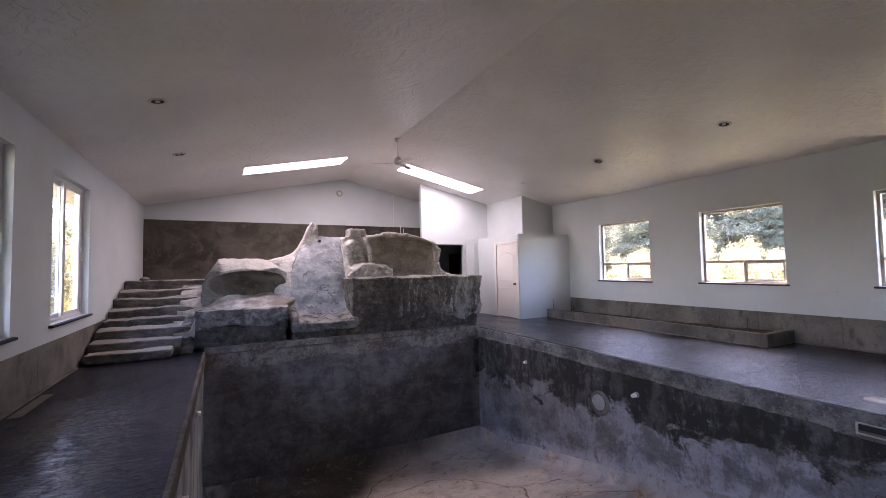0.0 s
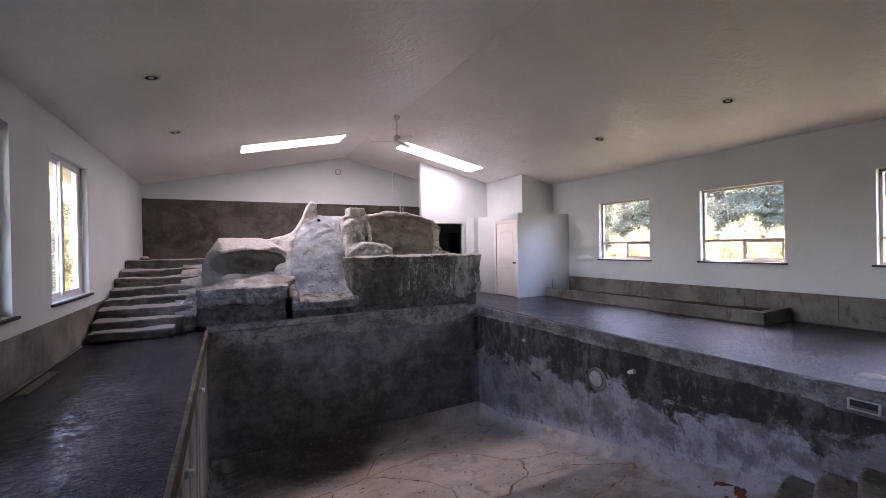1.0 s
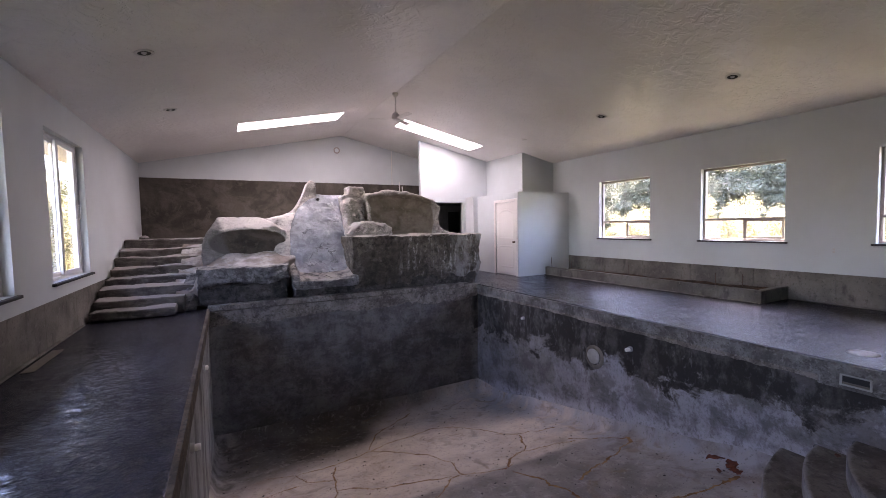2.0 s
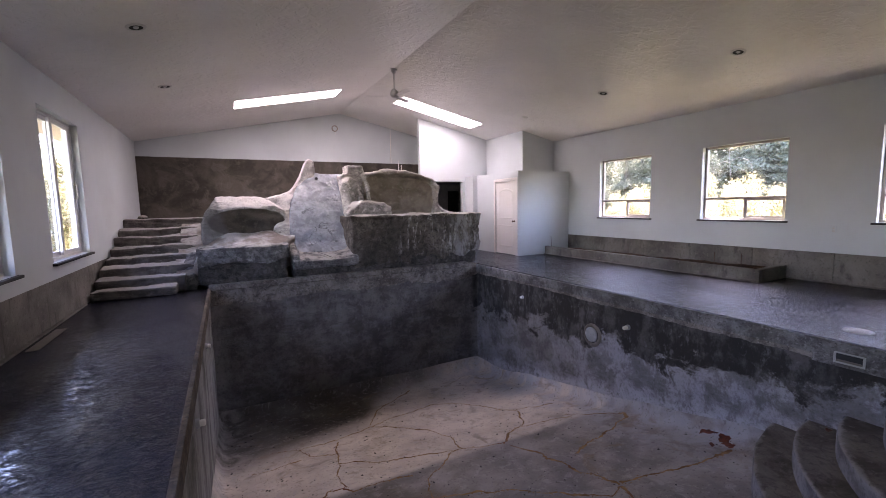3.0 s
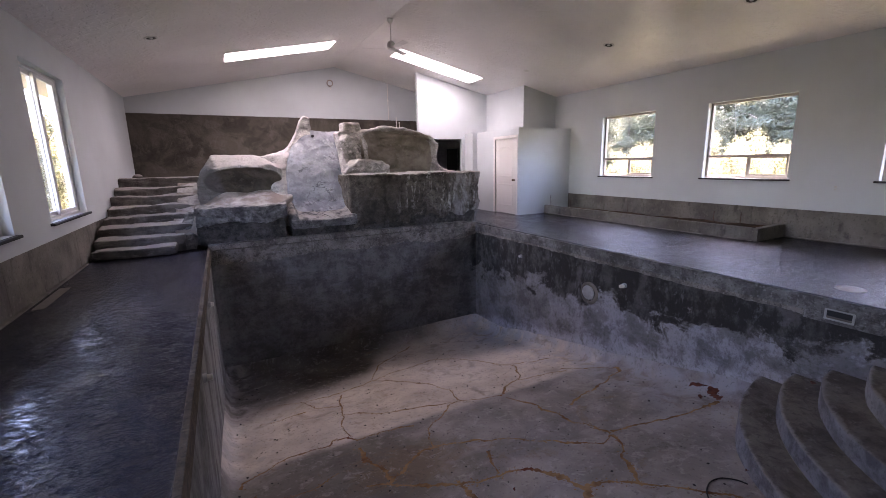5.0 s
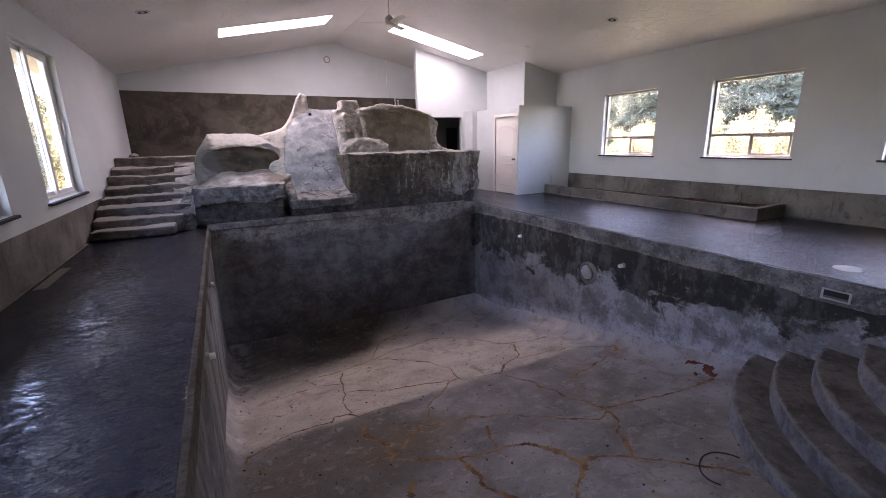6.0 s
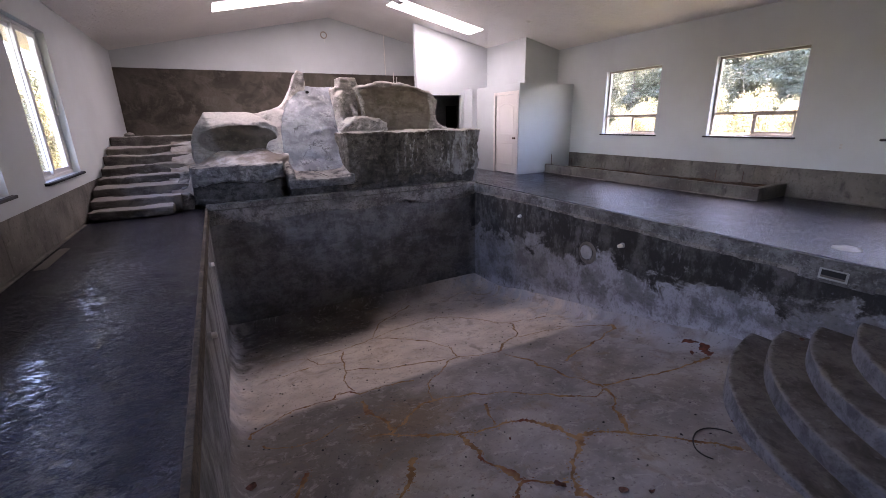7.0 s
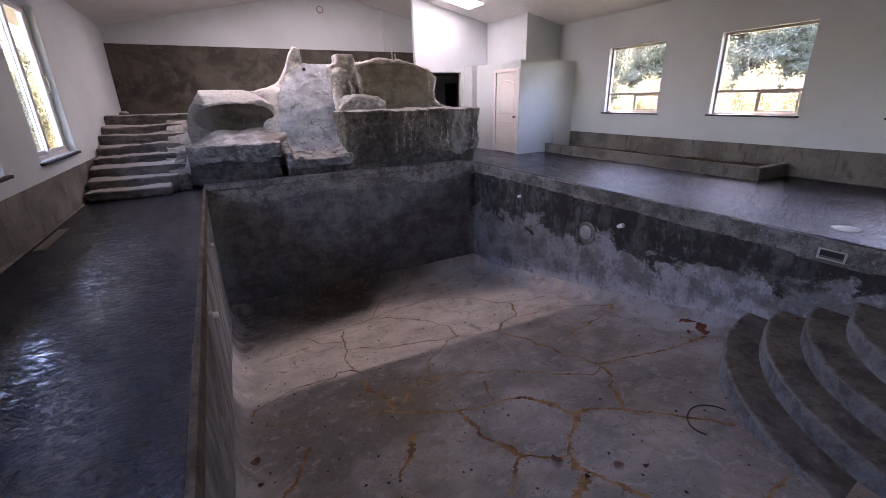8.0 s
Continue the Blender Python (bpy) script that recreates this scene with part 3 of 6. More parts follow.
def mat_rock_pale(name="rock_pale", panel=None, sand=False, flank=False):
    """Pale unfinished mortar; with panel: a brown-coated face of its own outline (centre, radii)."""
    m = Mat(name, 0.92, spec=0.15)
    c = rock_base(m, (0.33, 0.31, 0.30), (0.62, 0.59, 0.57), 0.75)
    # lit tops are painted paler still, by the normal
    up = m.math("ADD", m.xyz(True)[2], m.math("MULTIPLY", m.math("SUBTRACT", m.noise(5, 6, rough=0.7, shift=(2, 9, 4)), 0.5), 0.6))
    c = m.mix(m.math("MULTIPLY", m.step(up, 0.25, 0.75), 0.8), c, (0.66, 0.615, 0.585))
    if sand:
        c = m.mix(m.step(m.noise(2.5, 4), 0.35, 0.6), c, (0.31, 0.258, 0.226))
    if panel:
        (cx, cz), (rx, rz), power = panel
        x, y, z = m.xyz()
        w = m.math("MULTIPLY", m.math("SUBTRACT", m.noise(2.6, 4), 0.5), 0.7)
        ax = m.math("POWER", m.math("ABSOLUTE", m.math("DIVIDE", m.math("SUBTRACT", x, cx), rx)), power)
        az = m.math("POWER", m.math("ABSOLUTE", m.math("DIVIDE", m.math("SUBTRACT", z, cz), rz)), power)
        inside = m.step(m.math("ADD", m.math("ADD", ax, az), w), 1.05, 0.85)
        front = m.step(m.xyz(True)[1], -0.05, -0.4) if not flank else 1.0
        # flank: the brown coat is darkened further for shade under the rim
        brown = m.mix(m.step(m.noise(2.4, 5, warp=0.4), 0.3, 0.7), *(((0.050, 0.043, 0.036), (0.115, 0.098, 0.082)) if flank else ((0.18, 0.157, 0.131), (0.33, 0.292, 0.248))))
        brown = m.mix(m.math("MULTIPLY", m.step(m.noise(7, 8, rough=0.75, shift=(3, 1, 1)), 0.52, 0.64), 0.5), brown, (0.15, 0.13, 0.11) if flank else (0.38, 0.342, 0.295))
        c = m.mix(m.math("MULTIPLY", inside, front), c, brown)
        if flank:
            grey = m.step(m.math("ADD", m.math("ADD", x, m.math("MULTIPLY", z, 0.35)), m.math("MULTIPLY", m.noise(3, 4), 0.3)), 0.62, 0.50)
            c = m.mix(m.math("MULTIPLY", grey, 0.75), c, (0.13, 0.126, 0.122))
    m.color(c)
    return m.m


def mat_slide():
    """Grey-blue trowelled mortar of the slide with dark creases, paler where worn."""
    m = Mat("slide_mortar", 0.8, spec=0.25)
    c = m.mix(m.step(m.noise(2.4, 9, warp=0.3, rough=0.7), 0.38, 0.64), (0.18, 0.188, 0.21), (0.33, 0.343, 0.37))
    c = m.mix(m.math("MULTIPLY", m.step(m.noise(4.0, 8, stretch=(1, 1, 0.6), shift=(2, 2, 2), rough=0.7), 0.54, 0.68), 0.6), c, (0.48, 0.485, 0.495))
    c = m.mix(m.math("MULTIPLY", m.step(m.noise(14, 7, rough=0.72), 0.52, 0.66), 0.45), c, (0.12, 0.125, 0.138))
    fold = m.math("ABSOLUTE", m.math("SUBTRACT", m.noise(2.3, 5, stretch=(1, 1, 1.5), shift=(3, 3, 6), warp=0.5, rough=0.5), 0.5))
    crease = m.math("MULTIPLY", m.step(fold, 0.022, 0.0), m.step(m.noise(1.6, 3, shift=(9, 9, 1)), 0.52, 0.60))
    c = m.mix(m.math("MULTIPLY", crease, 0.75), c, (0.055, 0.056, 0.062))
    m.color(c)
    m.bump(m.step(fold, 0.0, 0.07), 0.35, 0.012)
    m.bump(m.noise(6, 8, warp=0.5, rough=0.68), 0.5, 0.022)
    m.bump(m.noise(38, 5, rough=0.7), 0.45, 0.008)
    return m.m


def mat_plain(name, rgb, rough=0.5, metal=0.0, vary=0.1, scale=9, bump=0.05):
    m = Mat(name, rough, metal)
    m.color(m.mix(m.step(m.noise(scale, 4), 0.3, 0.7), tuple(c * (1 - vary) for c in rgb), tuple(min(1, c * (1 + vary)) for c in rgb)))
    m.bump(m.noise(scale * 8, 2), bump, 0.002)
    return m.m


def mat_glass():
    m = bpy.data.materials.new("window_glass")
    m.use_nodes = True
    t = m.node_tree
    t.nodes.remove(t.nodes["Principled BSDF"])
    out = t.nodes["Material Output"]
    mix, clear, gloss, lw, pw, ma = (t.nodes.new("ShaderNode" + k) for k in ("MixShader", "BsdfTransparent", "BsdfGlossy", "LayerWeight", "Math", "Math"))
    clear.inputs[0].default_value = (0.95, 0.965, 0.96, 1)
    gloss.inputs["Roughness"].default_value = 0.02
    lw.inputs[0].default_value = 0.5
    pw.operation, ma.operation = "POWER", "MULTIPLY_ADD"
    pw.inputs[1].default_value, ma.inputs[1].default_value, ma.inputs[2].default_value = 5.0, 0.6, 0.03
    for a, b in ((lw.outputs["Facing"], pw.inputs[0]), (pw.outputs[0], ma.inputs[0]), (ma.outputs[0], mix.inputs[0]), (clear.outputs[0], mix.inputs[1]), (gloss.outputs[0], mix.inputs[2]), (mix.outputs[0], out.inputs[0])):
        t.links.new(a, b)
    return m


def mat_daylight(glow):
    m = Mat("skylight_diffuser", 0.5)
    m.color((0.8, 0.8, 0.8))
    m.b.inputs["Emission Color"].default_value = (0.95, 0.97, 1.0, 1)
    m.b.inputs["Emission Strength"].default_value = glow
    return m.m


def mat_leaf(name, lo, hi, glow=0.2):
    m = Mat(name, 0.6, spec=0.3)
    r = m.geo.outputs["Random Per Island"]
    m.color(m.mix(r, lo, hi))
    tr = m.t.nodes.new("ShaderNodeBsdfTranslucent")
    mx = m.t.nodes.new("ShaderNodeMixShader")
    mx.inputs[0].default_value = glow
    m.link(m.b.inputs["Base Color"].links[0].from_socket, tr.inputs[0])
    m.link(m.b.outputs[0], mx.inputs[1])
    m.link(tr.outputs[0], mx.inputs[2])
    m.link(mx.outputs[0], m.t.nodes["Material Output"].inputs[0])
    return m.m


def mat_soil():
    m = Mat("soil", 0.95, spec=0.1)
    m.color(m.mix(m.step(m.noise(9, 6), 0.3, 0.7), (0.035, 0.022, 0.015), (0.10, 0.06, 0.038)))
    m.bump(m.noise(25, 5), 0.8, 0.02)
    return m.m


def mat_ground():
    m = Mat("dry_grass", 0.95, spec=0.1)
    c = m.mix(m.step(m.noise(0.5, 5), 0.3, 0.7), (0.08, 0.08, 0.045), (0.16, 0.15, 0.09))
    m.color(m.mix(m.step(m.noise(6, 5), 0.4, 0.7), c, (0.06, 0.07, 0.03)))
    m.bump(m.noise(14, 5), 0.6, 0.05)
    return m.m


PAINT = mat_paint("wall_paint", (0.61, 0.645, 0.66))
PAINT_WARM = mat_paint("door_paint", (0.80, 0.76, 0.74), 90, 0.05, 0.02)
CEILING = mat_ceiling()
CONCRETE = mat_concrete("stem_wall_concrete", (0.10, 0.09, 0.078), (0.215, 0.195, 0.17), 0.85)
CONCRETE_DARK = mat_scratch("band_concrete", (0.066, 0.056, 0.045), (0.122, 0.104, 0.084))
EDGE_PALE = mat_scratch("deck_edge_concrete", (0.085, 0.08, 0.076), (0.225, 0.213, 0.205))
EDGE_TAN = mat_scratch("deck_lip_concrete", (0.07, 0.054, 0.040), (0.15, 0.118, 0.088))
CURB = mat_concrete("coping_concrete", (0.10, 0.087, 0.074), (0.215, 0.19, 0.165), 0.7)
DECK = mat_deck()
SCRATCH = mat_scratch()
POOL_WALL = mat_pool_wall()
BAND = mat_band()
POOL_FLOOR = mat_pool_floor()
RUST = mat_rust()
ROCK_BLOCK, ROCK_LEDGE, ROCK_DARK = mat_rock_block(), mat_rock_ledge(), mat_rock_dark()
ROCK_PALE, ROCK_SAND = mat_rock_pale(), mat_rock_pale("rock_sand", sand=True)
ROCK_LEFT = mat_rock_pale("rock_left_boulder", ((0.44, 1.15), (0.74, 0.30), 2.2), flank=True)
ROCK_BIG = mat_rock_pale("rock_big_boulder", ((3.92, 1.60), (0.99, 0.64), 4.0))
SLIDE = mat_slide()
VINYL = mat_plain("white_vinyl", (0.74, 0.73, 0.74), 0.35, vary=0.03)
TAN_VINYL = mat_plain("almond_vinyl", (0.40, 0.36, 0.33), 0.4, vary=0.03)
SILL = mat_plain("black_sill", (0.012, 0.012, 0.014), 0.65)
GLASS = mat_glass()
STEEL = mat_plain("brushed_steel", (0.5, 0.48, 0.45), 0.35, 0.9)
DARK = mat_plain("dark_void", (0.015, 0.015, 0.016), 0.8)
GREY_METAL = mat_plain("grey_enamel", (0.60, 0.58, 0.565), 0.5)
WHITE_PLASTIC = mat_plain("white_plastic", (0.78, 0.76, 0.72), 0.45, vary=0.05)
STONE_DISC = mat_concrete("grout_disc", (0.30, 0.30, 0.30), (0.46, 0.45, 0.45))
TAN_METAL = mat_plain("drain_cover", (0.13, 0.11, 0.09), 0.7, 0.0)
IRON = mat_plain("rusty_iron", (0.10, 0.06, 0.045), 0.8, 0.3, 0.4)
SOIL = mat_soil()
GROUND = mat_ground()
PALE_BARK = mat_plain("pale_bark", (0.22, 0.205, 0.19), 0.8, vary=0.2, scale=14, bump=0.3)
BARK = mat_plain("bark", (0.12, 0.095, 0.075), 0.95, vary=0.4, scale=14, bump=0.6)
NEEDLES = mat_leaf("conifer_needles", (0.085, 0.10, 0.068), (0.225, 0.24, 0.168))
LEAVES = mat_leaf("shrub_leaves", (0.16, 0.16, 0.07), (0.46, 0.43, 0.27), 0.5)
SHINGLE = mat_plain("roof_shingle", (0.08, 0.075, 0.07), 0.95, vary=0.3)
SOFFIT = mat_plain("soffit_paint", (0.62, 0.52, 0.44), 0.7, vary=0.05)

# ---- structure ----
WIN_W = [(7.10, 8.76), (4.31, 5.97), (1.52, 3.18)]
WIN_E = [(6.55, 8.06), (3.85, 5.36), (1.14, 2.65)]
ZW, ZE_WIN = (0.78, 2.805), (1.03, 2.515)


def long_wall(name, x0, x1, wins, zlo, zhi, z_base, z_top, label):
    """A wall along y with openings cut right through."""
    bm = bmesh.new()
    ys = [YS - WALL, *[v for w in sorted(wins) for v in w], YN + WALL]
    for k in range(0, len(ys), 2):
        box((x0, ys[k], z_base), (x1, ys[k + 1], z_top), bm=bm)
    for a, b in wins:
        box((x0, a, z_base), (x1, b, zlo), bm=bm)
        box((x0, a, zhi), (x1, b, z_top), bm=bm)
    bmesh.ops.remove_doubles(bm, verts=bm.verts[:], dist=0.0005)
    return solid(name, bm, PAINT, label, "wall", "structure")


long_wall("wall_west", XW - WALL, XW, WIN_W, *ZW, BAND_W, ZE + 0.02, "white painted long wall with tall window openings")
long_wall("wall_east", XE, XE + WALL, WIN_E, *ZE_WIN, BAND_E, ZE + 0.02, "white painted long wall with three window openings")


def gable(name, y0, y1, x0, x1, label, z0=-0.3):
    xs = [x0, XR, x1] if x0 < XR < x1 else [x0, x1]
    top = [(x, ceil_z(x) + 0.02) for x in xs]
    prof = [(x0, z0), (x1, z0)] + top[::-1]
    n = len(prof)
    verts = [(x, y0, z) for x, z in prof] + [(x, y1, z) for x, z in prof]
    faces = [tuple(range(n)), tuple(range(2 * n - 1, n - 1, -1))] + [(k + n, (k + 1) % n + n, (k + 1) % n, k) for k in range(n)]
    return solid(name, mesh_of(name, verts, faces), PAINT, label, "wall", "structure")


gable("wall_north", YN, YN + WALL, XW, XE, "white painted gable wall above a dark concrete band")
gable("wall_south", YS - WALL, YS, XW, XE, "plain white gable wall")


# ceiling: two sloping sheets with two skylight wells
HOLES = [(0.365, 2.72, 10.41, 11.17), (4.35, 6.77, 10.40, 11.16)]


def sloping(x0, x1, hole, y0, y1, thick, lift=0.0):
    bm = bmesh.new()
    xs = sorted({x0, x1, *(hole[:2] if hole else ())})
    ys = sorted({y0, y1, *(hole[2:] if hole else ())})

    def pt(x, y, up):
        z = ZE + SLOPE * (x - XW) if x1 <= XR + 1e-6 else ZE + SLOPE_E * (XE - x)
        return bm.verts.new((x, y, z + up + lift))

    for i in range(len(xs) - 1):
        for j in range(len(ys) - 1):
            if hole and i == 1 and j == 1:
                continue
            c = [(xs[i], ys[j]), (xs[i + 1], ys[j]), (xs[i + 1], ys[j + 1]), (xs[i], ys[j + 1])]
            lo = [pt(*p, 0) for p in c]
            hi = [pt(*p, thick) for p in c]
            bm.faces.new(lo[::-1])
            bm.faces.new(hi)
            for k in range(4):
                bm.faces.new((lo[k], lo[(k + 1) % 4], hi[(k + 1) % 4], hi[k]))
    return bm


cm = sloping(XW - 0.1, XR, HOLES[0], YS - 0.1, YN + 0.1, 0.3)
c2 = bpy.data.meshes.new("tmp")
_b2 = sloping(XR, XE + 0.1, HOLES[1], YS - 0.1, YN + 0.1, 0.3)
_b2.to_mesh(c2)
_b2.free()
cm.from_mesh(c2)
bmesh.ops.remove_doubles(cm, verts=cm.verts[:], dist=0.0005)
solid("ceiling", cm, CEILING, "pale textured plaster ceiling sloping to a ridge", "ceiling", "structure")

rm = sloping(XW - 1.6, XR, None, YS - 0.7, YN + 0.7, 0.08, 0.34)
c2 = bpy.data.meshes.new("tmp")
# unseen east eave, lengthened to keep direct sun out of the windows
_b2 = sloping(XR, XE + 1.4, None, YS - 0.7, YN + 0.7, 0.08, 0.34)
_b2.to_mesh(c2)
_b2.free()
rm.from_mesh(c2)
solid("roof", rm, SHINGLE, "unseen dark shingle roof over the hall, deep eaves lengthened against the sun", "roof", "structure")
bm = bmesh.new()
_x0, _x1 = XW - 1.58, XW - WALL - 0.005
_v = [bm.verts.new((x, y, ZE + SLOPE * (x - XW) + up)) for up in (0.28, 0.325) for x, y in ((_x0, YS - 0.6), (_x1, YS - 0.6), (_x1, YN + 0.6), (_x0, YN + 0.6))]
for f in ((3, 2, 1, 0), (4, 5, 6, 7), (0, 1, 5, 4), (1, 2, 6, 5), (2, 3, 7, 6), (3, 0, 4, 7)):
    bm.faces.new([_v[k] for k in f])
solid("soffit", bm, SOFFIT, "tan painted soffit under the deep west eave", "soffit", "structure")

# skylights: a glowing diffusing pane in each well stands in for the sky's light
for k, (x0, x1, y0, y1) in enumerate(HOLES):
    sl = thing("skylight", "long white skylight glowing with daylight in the ceiling slope", "skylight", "skylights", at=((x0 + x1) / 2, (y0 + y1) / 2, ceil_z((x0 + x1) / 2)))
    ang = math.atan(SLOPE if k == 0 else -SLOPE_E)
    L, W2 = (x1 - x0) / math.cos(ang), y1 - y0
    tilt = pose(0, 0, 0, 0, -math.degrees(ang), 0)
    bm = bmesh.new()
    for lo, hi in (((-L / 2, -W2 / 2, 0.02), (L / 2, -W2 / 2 + 0.02, 0.27)), ((-L / 2, W2 / 2 - 0.02, 0.02), (L / 2, W2 / 2, 0.27)),
                   ((-L / 2, -W2 / 2 + 0.02, 0.02), (-L / 2 + 0.02, W2 / 2 - 0.02, 0.27)), ((L / 2 - 0.02, -W2 / 2 + 0.02, 0.02), (L / 2, W2 / 2 - 0.02, 0.27))):
        box(lo, hi, bm=bm)
    bm.transform(tilt)
    part("frame", bm, VINYL, sl)
    part("diffuser", box((-L / 2 + 0.001, -W2 / 2 + 0.001, 0.004), (L / 2 - 0.001, W2 / 2 - 0.001, 0.019)), mat_daylight(SKYLIGHT_GLOW * (0.88 if k == 0 else 0.57)), sl, "white diffusing pane bright with daylight").matrix_basis = tilt

# stem walls of cast concrete below the drywall, poured in panels
for side, (xa, xb, zt) in {"west": (XW - WALL, XW - 0.012, BAND_W), "east": (XE + 0.012, XE + WALL, BAND_E)}.items():
    root = thing("foundation_" + side, "grey cast concrete stem wall with form joints", "stem wall", kind="structure")
    y = YS
    while y < YN:
        y2 = min(y + 1.22, YN)
        part("concrete_panel", box((xa, y + 0.003, -0.25), (xb, y2 - 0.003, zt), 0.004, seg=1), CONCRETE, root)
        y = y2
    part("backing", box((xa + (0 if side == "west" else 0.02), YS, -0.25), (xb - (0.02 if side == "west" else 0), YN, zt - 0.01)), CONCRETE_DARK, root)
    bead = XW - 0.012 if side == "west" else XE - 0.03
    part("mortar_bead", box((bead, YS, 0), (bead + 0.045, 8.2 if side == "west" else 3.75, 0.022), 0.008), CONCRETE, root, "rough pale bead of mortar along the foot")

# dark cast band at the foot of the north wall and round the jog
BAND_TOP = 2.885
solid("wall_band_north", box((XW + 0.004, YN - 0.06, LANDING - 0.2), (6.36, YN - 0.003, BAND_TOP), 0.01), BAND, "dark brown-grey concrete band on the gable wall", "wall band", "structure")

# decks with a raised lip towards the pool
def slab(name, lo, hi, label):
    return solid(name, box(lo, hi, 0.015), DECK, label, "floor", "structure")


slab("floor_west", (XW - 0.05, YS, -0.14), (PX0 - 0.004, 8.72, 0), "dark glossy rippled concrete pool deck")
slab("floor_east", (PX1, YS, -0.14), (XE + 0.05, 12.0, 0), "dark glossy rippled concrete pool deck")
slab("floor_south", (PX0 + 0.003, YS, -0.14), (PX1 - 0.003, PY0, 0), "dark glossy rippled concrete pool deck")
solid("floor_edge_east", box((PX1 - 0.04, PY0, -0.18), (PX1 - 0.002, PY1 - 0.01, -0.010), 0.008), EDGE_PALE, "worn grey concrete edge of the deck slab", "deck edge", "structure")
solid("floor_edge_west", box((PX0 - 0.012, PY0, -0.17), (PX0 + 0.03, PY1 + 0.02, 0.004), 0.006), EDGE_TAN, "worn grey concrete edge of the deck slab", "deck edge", "structure")


# pool shell
def grid_wall(name, a, b, z_foot, label, inward, nu=90, nv=30, mat=POOL_WALL):
    """An uneven plastered wall from a to b, its foot at z_foot(y), its back 0.2 behind."""
    a, b, inward = Vector(a), Vector(b), Vector(inward)
    verts, faces = [], []
    for i in range(nu + 1):
        p = a.lerp(b, i / nu)
        z0 = z_foot(p.y) - 0.05
        for j in range(nv + 1):
            z = z0 + (-0.1 - z0) * j / nv
            q = np.array([p.x, p.y, z])
            w = 0.014 * float(fbm(q, 0.8, 3)) + 0.004
            verts.append((p.x + inward.x * w, p.y + inward.y * w, z))
    for i in range(nu):
        for j in range(nv):
            k = i * (nv + 1) + j
            faces.append((k, k + nv + 1, k + nv + 2, k + 1))
    n = len(verts)
    back = []
    for i in (0, nu):
        for j in (0, nv):
            v = verts[i * (nv + 1) + j]
            back.append(len(verts))
            verts.append((v[0] - inward.x * 0.2, v[1] - inward.y * 0.2, v[2]))
    faces.append((back[0], back[1], back[3], back[2]))
    faces.append(tuple(i * (nv + 1) + nv for i in range(nu + 1)) + (back[3], back[1]))
    bm = bmesh.new()
    bm.from_mesh(mesh_of(name, verts, faces, True))
    bmesh.ops.recalc_face_normals(bm, faces=bm.faces[:])
    return solid(name, bm, mat, label, "pool wall", "structure")


grid_wall("pool_wall_north", (PX0, PY1, 0), (PX1, PY1, 0), pool_z, "dark stained plaster wall at the deep end", (0, -1, 0))
grid_wall("pool_wall_east", (PX1, PY1, 0), (PX1, PY0, 0), pool_z, "dark plaster pool wall with white mineral bloom", (-1, 0, 0), 130, 34)
grid_wall("pool_wall_west", (PX0, PY0, 0), (PX0, PY1, 0), pool_z, "pale scraped plaster pool wall", (1, 0, 0), 130, 30)
grid_wall("pool_wall_south", (PX1, PY0, 0), (PX0, PY0, 0), pool_z, "dark plaster wall at the shallow end", (0, 1, 0), 60, 16)


def pool_ground(x, y):
    d = min(x - PX0, PX1 - x, PY1 - y)
    r = 0.22
    cove = r - math.sqrt(max(r * r - (r - d) ** 2, 0)) if d < r else 0
    return pool_z(y) + cove + 0.02 * float(vnoise(np.array([x, y, 0.0]), 0.9))


nx, ny = 76, 110
fx = [PX0 + (PX1 - PX0) * i / nx for i in range(nx + 1)]
fy = [PY0 + (PY1 - PY0) * j / ny for j in range(ny + 1)]
fv = [(x, y, pool_ground(x, y)) for x in fx for y in fy]
ff = [(i * (ny + 1) + j, (i + 1) * (ny + 1) + j, (i + 1) * (ny + 1) + j + 1, i * (ny + 1) + j + 1) for i in range(nx) for j in range(ny)]
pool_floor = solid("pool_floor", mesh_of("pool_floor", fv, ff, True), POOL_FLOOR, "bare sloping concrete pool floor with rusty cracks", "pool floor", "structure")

# coping curb along the deep end and the scratch-coat band below it
coping = thing("coping", "pale concrete curb along the deep end of the pool", "coping", kind="structure")


def ragged_band(name, z_top, depth, label, a, b, out):
    """A rough scratch coat whose lower edge is broken."""
    n = 420
    verts, faces = [], []
    for i in range(n + 1):
        p = Vector(a).lerp(Vector(b), i / n)
        q = np.array([p.x * 1.0, p.y * 1.0, 3.3])
        lo = z_top - depth * (1 + 0.28 * float(fbm(q, 0.7, 4)) + 0.12 * float(vnoise(q, 0.08)) + 0.07 * float(vnoise(q + 5, 0.03)))
        for z, o in ((z_top, -0.01), (z_top, 0.03), (lo + 0.012, 0.034 + 0.008 * float(vnoise(q + 9, 0.1))), (lo, -0.01)):
            verts.append((p.x + out[0] * o, p.y + out[1] * o, z))
    for i in range(n):
        for k in range(3):
            faces.append((i * 4 + k, i * 4 + k + 1, i * 4 + k + 5, i * 4 + k + 4))
    bm = bmesh.new()
    bm.from_mesh(mesh_of(name, verts, faces))
    bmesh.ops.recalc_face_normals(bm, faces=bm.faces[:])
    return solid(name, bm, SCRATCH, label, "scratch coat", "structure")


ragged_band("scratch_coat_east", -0.16, 0.09, "rough grey mortar under the deck edge, broken along its lower side", (PX1, PY1 - 0.02, 0), (PX1, PY0, 0), (-1, 0))
ragged_band("scratch_coat_north", -0.062, 0.25, "rough grey scratch coat with a broken lower edge", (PX0 + 0.02, PY1, 0), (PX1 - 0.02, PY1, 0), (0, -1))

